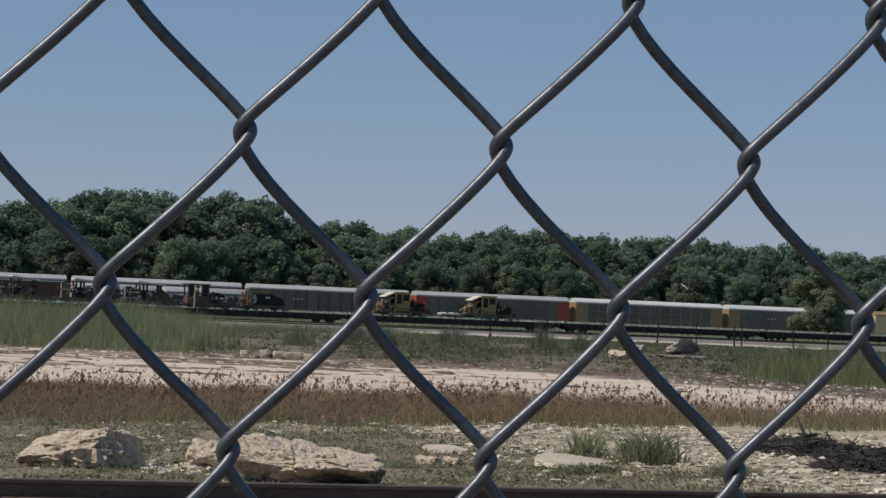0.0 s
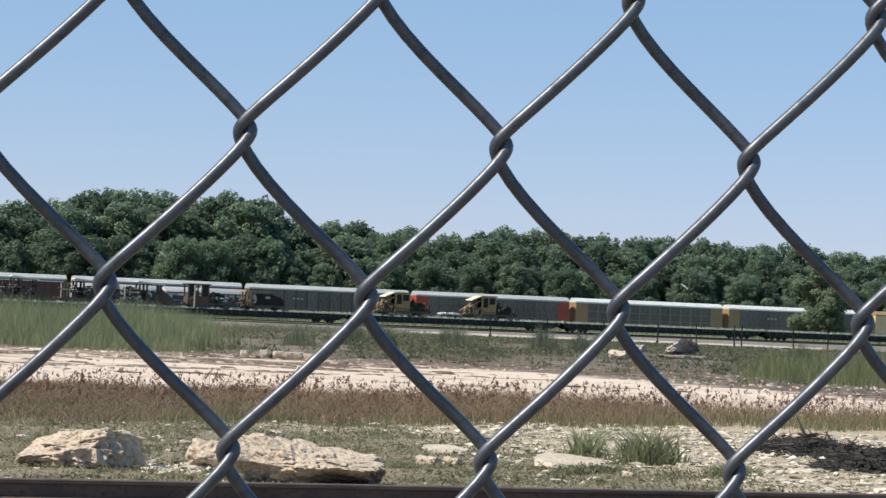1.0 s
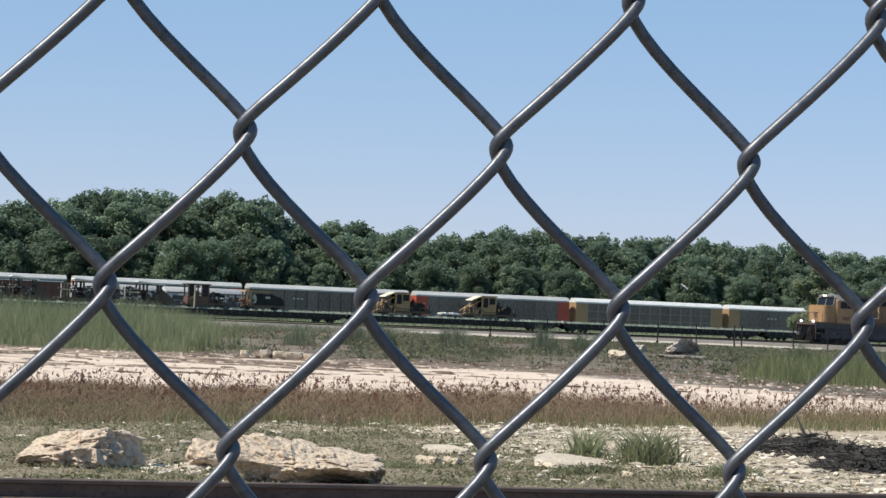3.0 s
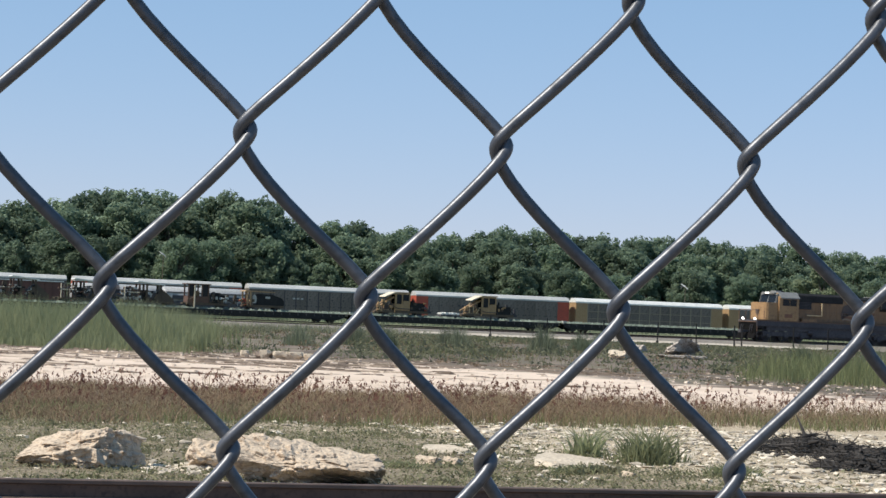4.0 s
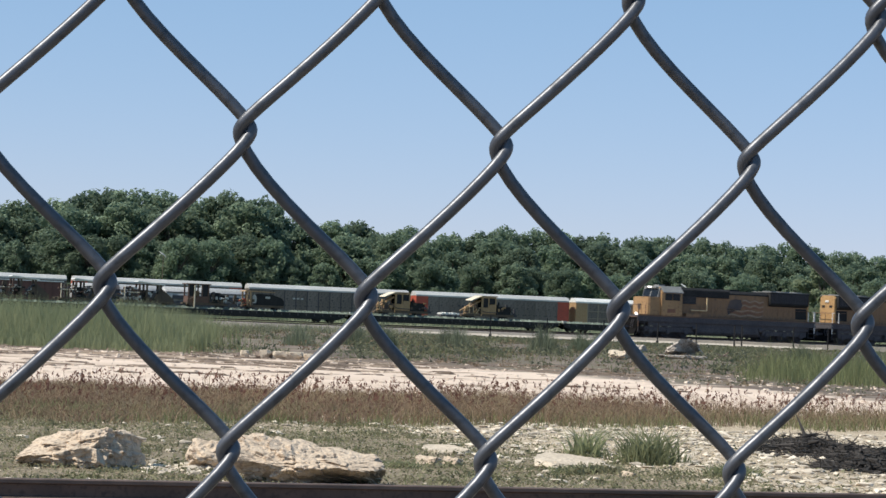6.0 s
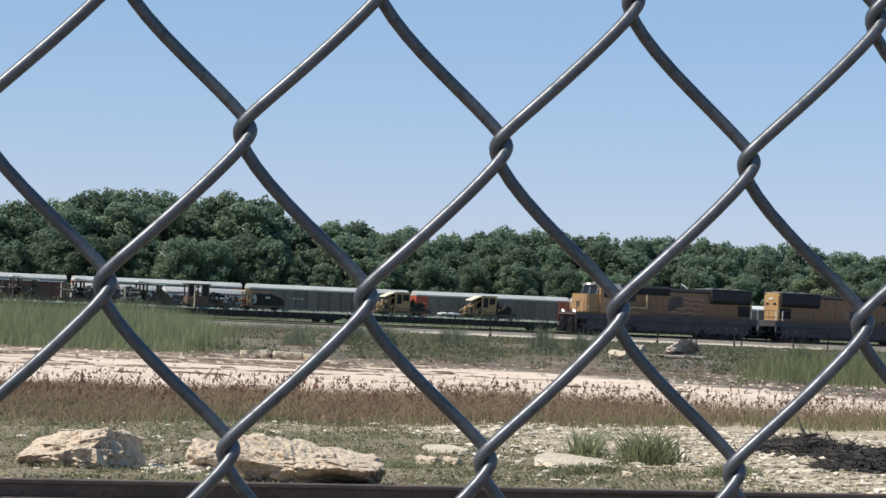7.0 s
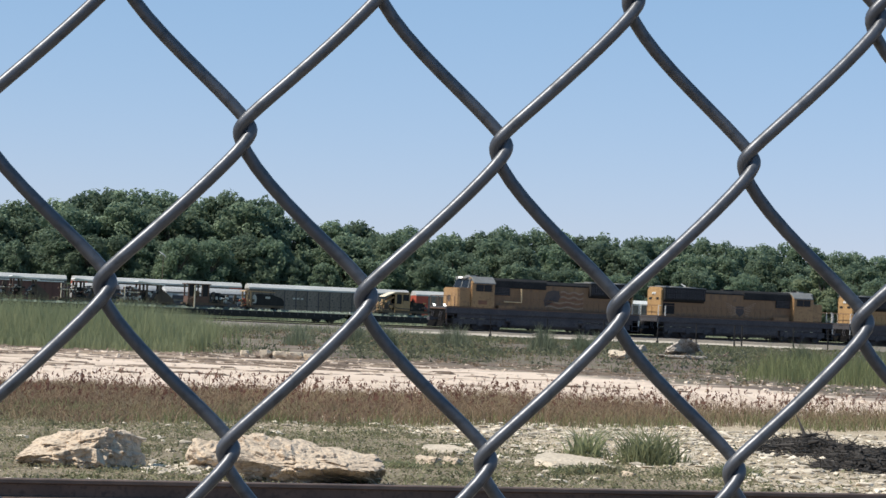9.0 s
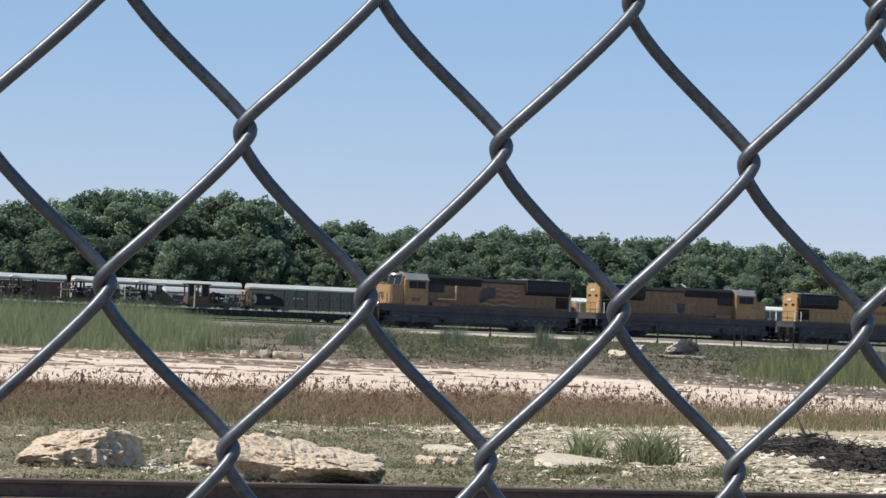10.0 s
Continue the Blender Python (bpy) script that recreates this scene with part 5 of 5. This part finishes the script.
def lush(x, y):
    u = x / y + 0.012 * patch(x, y, 0.2, 41)
    return 0.3 if y > 85 and (-0.034 < u < 0.022 or u > 0.112) else 0.0


def make_scrub():
    # tall grass by the road at the open side
    x, y = field(60000, 83, 104, lambda a, c: 1.0 if a / c < -0.094 + 0.03 * patch(a, c, 0.4, 3) else 0.0)
    h = np.array([1.27 + 0.25 * patch(a, c, 0.3, 5) - 6.0 * max(0.0, a / c + 0.13) for a, c in zip(x.tolist(), y.tolist())]) * RNG.uniform(0.6, 1.15, len(x)) * np.clip((y - 81) / 9, 0.35, 1.25)
    blades("tall_grass", x, y, np.maximum(h, 0.15), 0.019, TALLGRASS, "tall soft green grass behind the dirt road", "grass", 0.3)
    x, y = field(40000, 74, 96, lambda a, c: (0.25 + (patch(a, c, 0.45, 17) > -0.12)) if a / c > 0.127 + 0.03 * patch(a, c, 0.5, 3) else 0.0)
    blades("tall_grass", x, y, RNG.uniform(0.35, 1.05, len(x)) * np.clip((x / y - 0.10) * 30, 0.35, 1) * np.array([max(0.25, 0.75 + 1.0 * patch(a, c, 0.55, 21)) for a, c in zip(x.tolist(), y.tolist())]), 0.014, GREENGRASS, "tall green grass beside the dirt road", "grass", 0.3)
    # patchy scrub up to the line
    x, y = field(60000, 84, 206, lambda a, c: max(0.02, min(0.8, -0.05 + lush(a, c) + 1.5 * patch(a, c, 0.10, 8) + 0.4 * patch(a, c, 0.5, 1))) * bare_soil(a, c) if c - TA * a < 199 and c < 210 else 0.0)
    h = RNG.uniform(0.15, 0.5, len(x)) * np.clip((215 - y) / 60, 0.15, 1) * (1 + 1.0 * np.array([max(0, patch(a, c, 0.35, 2)) for a, c in zip(x.tolist(), y.tolist())]))
    blades("scrub_grass", x, y, h, 0.016, GREENGRASS, "patchy green scrub grass between road and railway", "grass", 0.5)
    x, y = field(7000, 84, 210, lambda a, c: max(0.03, min(1.0, 0.15 + lush(a, c) + 1.5 * patch(a, c, 0.09, 8) + 0.6 * patch(a, c, 0.4, 1))) * bare_soil(a, c) if c - TA * a < 199 and c < 211 else 0.0)
    leaf_clumps("scrub_weeds", x, y, RNG.uniform(0.12, 0.55, len(x)) * np.clip((215 - y) / 60, 0.15, 1), RNG.uniform(0.25, 0.8, len(x)), 30, 0.10, SCRUBLEAF, "low leafy scrub over brown soil")
    x, y = field(1500, 84, 200, lambda a, c: 0.6 * bare_soil(a, c) ** 0.3 if c - TA * a < 199 and c < 211 else 0.0)
    leaf_clumps("dry_weeds", x, y, RNG.uniform(0.1, 0.4, len(x)) * np.clip((215 - y) / 60, 0.15, 1), RNG.uniform(0.2, 0.6, len(x)), 22, 0.07, REDGRASS, "dry brown weeds in the scrub")
    x, y = field(900, 58, 92, lambda a, c: 0.7 if a > 0 and 81 < c + 1.9 * a and c < 90 else 0.0)
    leaf_clumps("dry_weeds", x, y, RNG.uniform(0.04, 0.14, len(x)), RNG.uniform(0.1, 0.35, len(x)), 20, 0.045, REDGRASS, "low dry brown weeds on bare soil")
    x, y = field(260, 58, 92, lambda a, c: 0.7 if a > 0 and 83 < c + 1.9 * a and c < 90 else 0.0)
    leaf_clumps("soil_weeds", x, y, RNG.uniform(0.06, 0.22, len(x)), RNG.uniform(0.1, 0.3, len(x)), 24, 0.05, SCRUBLEAF, "small green weeds on bare brown soil")
    # grass that stands before the line on the open side
    x, y = field(26000, 165, 208, lambda a, c: (1.0 if 184 < c - TA * a < 201 else 0.0) * min(1.0, max(0.0, (1.0 - a) / 7)) * (0.35 + (patch(a, c, 0.22, 51) > -0.1)), 0.2)
    blades("lineside_grass", x, y, RNG.uniform(0.25, 0.62, len(x)), 0.035, SCRUBTALL, "grey-green grass standing along the railway", "grass", 0.4)
    # separate upright weeds
    for px, py in ((-6.2, 112), (-4.0, 120), (-2.6, 118), (0.4, 122), (0.9, 121), (4.8, 118), (5.2, 119), (7.0, 124), (-14, 118), (18.5, 128), (21, 122), (9.5, 150)):
        n = 420
        rx, ry = RNG.normal(px, 0.42, n), RNG.normal(py, 0.6, n)
        hs = RNG.uniform(0.45, 1.55, n) * np.exp(-((rx - px) / 0.65) ** 2) * RNG.uniform(0.75, 1.05)
        blades("weed_clump", rx, ry, np.maximum(hs, 0.1), 0.022, BANKGRASS, "upright dark green weed clump in scrub", "weeds", 0.35)
    # grass over the low bank behind the flat cars
    x, y = field(30000, 330, 400, lambda a, c: 1.0 if -24 < off_line(a, c, 372, 0.35) < 16 else 0.0, 0.22)
    blades("bank_grass", x, y, RNG.uniform(0.15, 0.5, len(x)), 0.12, BANKGRASS, "green grass over the low bank", "grass", 0.4)
    # weeds and litter on the flat cars' decks and beside them
    n = 5200
    s, q = RNG.uniform(-68, 72, n), RNG.uniform(-1.4, 1.0, n)
    v, f = [], []
    for a, c in zip(s, q):
        r = RNG.uniform(0.08, 0.24)
        px, py = a * math.cos(AF) - c * math.sin(AF), YF + a * math.sin(AF) + c * math.cos(AF)
        i = len(v)
        z = 1.225
        v += [(px - r, py - r, z), (px + r * 1.2, py - r * 0.7, z), (px + r, py + r, z), (px - r * 0.8, py + r, z), (px + RNG.normal(0, r * 0.3), py + RNG.normal(0, r * 0.3), z + r * 1.3)]
        f += [(i, i + 1, i + 4), (i + 1, i + 2, i + 4), (i + 2, i + 3, i + 4), (i + 3, i, i + 4)]
    raw("deck_litter", v, f, LITTER, "grey-green rubble littering the flat car decks", "rubble", "stuff")


LITTER = mat("greenish_rubble", (0.14, 0.17, 0.14), (0.22, 0.25, 0.20), 1.0, 0.9, 0, 0.3, None, 8, island=0.4)
make_scrub()


# ---- woods ----
def crown_mesh(name, seed, material, leaves=10800, lobes=105):
    """Leaf sprays over the outside of many rounded boughs; unit tree: 19.3 m high, about 13 m wide."""
    rng = np.random.default_rng(seed)
    centres = []
    for i in range(lobes):
        t = (i + rng.uniform(0, 1)) / lobes
        r = 5.1 * math.sin(math.pi * (0.25 + 0.56 * t)) * math.sqrt(rng.uniform(0.08, 1))
        a = rng.uniform(0, 6.28)
        centres.append((r * math.cos(a), r * math.sin(a), 3.6 + 14.0 * t, rng.uniform(0.75, 1.9) * (1.15 - 0.30 * t)))
    centres.append((0.3, 0, 17.7, 1.6))
    cs = np.array(centres)
    wt = cs[:, 3] ** 2
    pick = rng.choice(len(cs), leaves, p=wt / wt.sum())
    d = rng.normal(0, 1, (leaves, 3))
    d /= np.linalg.norm(d, axis=1)[:, None]
    rad = cs[pick, 3] * rng.uniform(0.6, 1.14, leaves)
    p = cs[pick, :3] + d * rad[:, None] * [1, 1, 0.85]
    nrm = d * 0.75 + rng.normal(0, 0.42, (leaves, 3)) + [-0.12, -0.20, 0.25]
    nrm /= np.linalg.norm(nrm, axis=1)[:, None]
    t1 = np.cross(nrm, rng.normal(0, 1, (leaves, 3)))
    t1 /= np.linalg.norm(t1, axis=1)[:, None]
    t2 = np.cross(nrm, t1)
    sz = rng.uniform(0.18, 0.385, leaves)[:, None]
    q = np.stack([p - t1 * sz * 1.1 - t2 * sz * 0.5, p + t1 * sz * 1.1 - t2 * sz * 0.6, p + t2 * sz * 1.1], 1).reshape(-1, 3)
    me = bpy.data.meshes.new(name)
    me.from_pydata(q.tolist(), [], [(i, i + 1, i + 2) for i in range(0, 3 * leaves, 3)])
    me.materials.append(material)
    return me, centres


def trunk_mesh(name, centres, seed):
    rng = random.Random(seed)
    b = Build()
    pts = [Vector((0, 0, -0.5))]
    for i in range(1, 6):
        pts.append(Vector((rng.gauss(0, 0.25), rng.gauss(0, 0.25), i * 2.6)))
    for i in range(5):
        b.rod(pts[i], pts[i + 1], 0.36 - i * 0.055, 7, 0.305 - i * 0.055)
    for c in centres[::2]:
        j = min(4, max(1, int(c[2] / 2.6) - 1))
        b.rod(pts[j], Vector(c[:3]), 0.13, 5, 0.04)
    return mesh_of(name, b, BARK)


def make_woods():
    kinds = []
    for i in range(6):
        me, cs = crown_mesh("crown", 40 + i, LEAF if i % 3 else LEAFDARK)
        kinds.append((me, trunk_mesh("trunk", cs, i)))
    rng = random.Random(11)
    # height of the wood's skyline, as it stands 500 m off
    heights = [(-130, 22), (-88, 21), (-80, 21), (-75.5, 22.4), (-72.5, 21.4), (-69.5, 24.1), (-61, 24.4), (-54, 23.9), (-49.7, 21.6), (-45, 24),
               (-36, 24.3), (-32.5, 21.8), (-28.5, 17.9), (-24, 18.4), (-18.7, 20.1), (-12, 17.4), (-9, 19.1), (-1, 17.4), (5, 17.3), (11, 20.6),
               (14.6, 18.8), (24, 19.5), (27, 18), (37, 19.4), (43.5, 18), (46, 19.5), (51, 19.5), (59, 17.4), (69, 18.8), (77, 17.4), (84, 17.5), (90, 16.3), (130, 17)]

    def tall(x):
        for (a, p), (c, q) in zip(heights, heights[1:]):
            if a <= x <= c:
                return p + (q - p) * (x - a) / (c - a)
        return 18

    def tree(x, y, h, wide, k):
        me, tr = kinds[k]
        o = tagged(new("tree"), "leafy green deciduous tree at the edge of the woods", "tree", "trees of the woods")
        for nm, dt in (("trunk", tr), ("crown", me)):
            c = new(nm, dt)
            c.parent = o
        o.matrix_world = pose(x, y, ground_z(x, y) - 0.2, 0, 0, rng.uniform(0, 360)) @ Matrix.Diagonal((wide * h / 20, wide * h / 20, h / 19.3, 1))

    for row, (dy, step, k) in enumerate(((455, 5.4, 0.72), (472, 6.6, 0.93), (490, 4.8, 1.0))):
        x = -112.0 + row * 2.5
        while x < 118:
            xx = x + rng.uniform(-1.5, 1.5)
            y = dy + 0.30 * xx * (1 if xx > 0 else 0.6) + rng.uniform(-4, 4)
            u = xx * 500 / y
            hh = (tall(u) - 1.6) * y / 500 + 3.0
            tree(xx, y, hh * k * (rng.uniform(0.965, 1.01) if row == 2 else rng.uniform(0.82, 1.0)), rng.uniform(0.8, 1.1) if row == 2 else rng.uniform(0.9, 1.3), rng.randrange(6))
            x += step
    # undergrowth at the wood's foot
    me, cs = crown_mesh("undergrowth", 77, LEAFDARK, 1500, 9)
    for i in range(56):
        x = -112 + i * 4.1 + rng.uniform(-1.5, 1.5)
        o = tagged(new("shrub", me), "dense green shrub under the trees", "shrub", "shrubs under the trees")
        y = 449 + 0.30 * x * (1 if x > 0 else 0.6) + rng.uniform(-2, 3)
        s = rng.uniform(0.34, 0.56)
        o.matrix_world = pose(x, y, ground_z(x, y) - 1.3 * s * 4, 0, 0, rng.uniform(0, 360)) @ Matrix.Diagonal((s * 1.3, s * 1.3, s, 1))
    # the lone tree between the sidings
    me, cs = crown_mesh("crown", 91, LEAFLONE, 12000, 40)
    o = tagged(new("tree"), "dark leafy tree standing between the sidings", "tree")
    for nm, dt in (("trunk", trunk_mesh("trunk", cs, 9)), ("crown", me)):
        c = new(nm, dt)
        c.parent = o
    x, y = 58.6, 386.0
    o.matrix_world = pose(x, y, ground_z(x, y) - 3.0, 0, 0, 40) @ Matrix.Diagonal((0.84, 0.84, 0.76, 1))


make_woods()


def make_dead_tree(x, y, z, turn):
    """A thin dead stem among the crowns with one bare, bleached, forked limb."""
    o = thing("dead_tree", "thin dead tree with a bleached bare limb in the woods", "tree", "dead trees of the woods")
    g = ground_z(x, y)
    part("trunk", Build().rod((0, 0, -0.2), (0.05, 0, z - g), 0.10, 7, 0.05), BARK, o)
    h = z - g
    part("limb", Build().rod((-0.75, 0, h + 0.45), (0, 0, h), 0.10, 6, 0.13).rod((0, 0, h), (0.55, 0, h - 0.5), 0.13, 6, 0.07).rod((-0.2, 0, h + 0.12), (-0.75, -0.1, h - 0.25), 0.05, 5, 0.03), WHITEPAINT, o, "bleached bare limb")
    o.matrix_world = pose(x, y, g, 0, 0, turn)


make_dead_tree(-48.6, 437.0, 10.2, 5)
make_dead_tree(44.2, 456.0, 8.6, -10)


# ---- what moves: the three coupled locomotives and their wheels ----
def motions():
    speed = 6.87
    u = Vector((math.cos(AA), math.sin(AA), 0))
    turn = math.degrees(AA)
    for i, (o, wheels) in enumerate(TRAIN):
        back = i > 0
        rows = []
        for t in (0.0, 1.0, 2.0, 3.0, 4.0, 4.5, 5.5, 7.5, 10.0):
            s = -8.1 + speed * (10.0 - t) + 0.10 * max(0.0, 4.5 - t) ** 2 / 1.0 + i * (LOCO + 0.15) + (LOCO if back else 0.0)
            p = Vector((0, YA, 0.42)) + u * s
            rows.append((t, pose(p.x, p.y, p.z, 0, 0, turn + (180 if back else 0))))
        walk(o, rows)
        step = math.degrees(speed * 0.1 / 0.53)
        for w, x in wheels:
            walk(w, [(k * 0.1, pose(x, 0, 0.53, 0, (step if back else -step) * k, 0)) for k in range(101)])


motions()
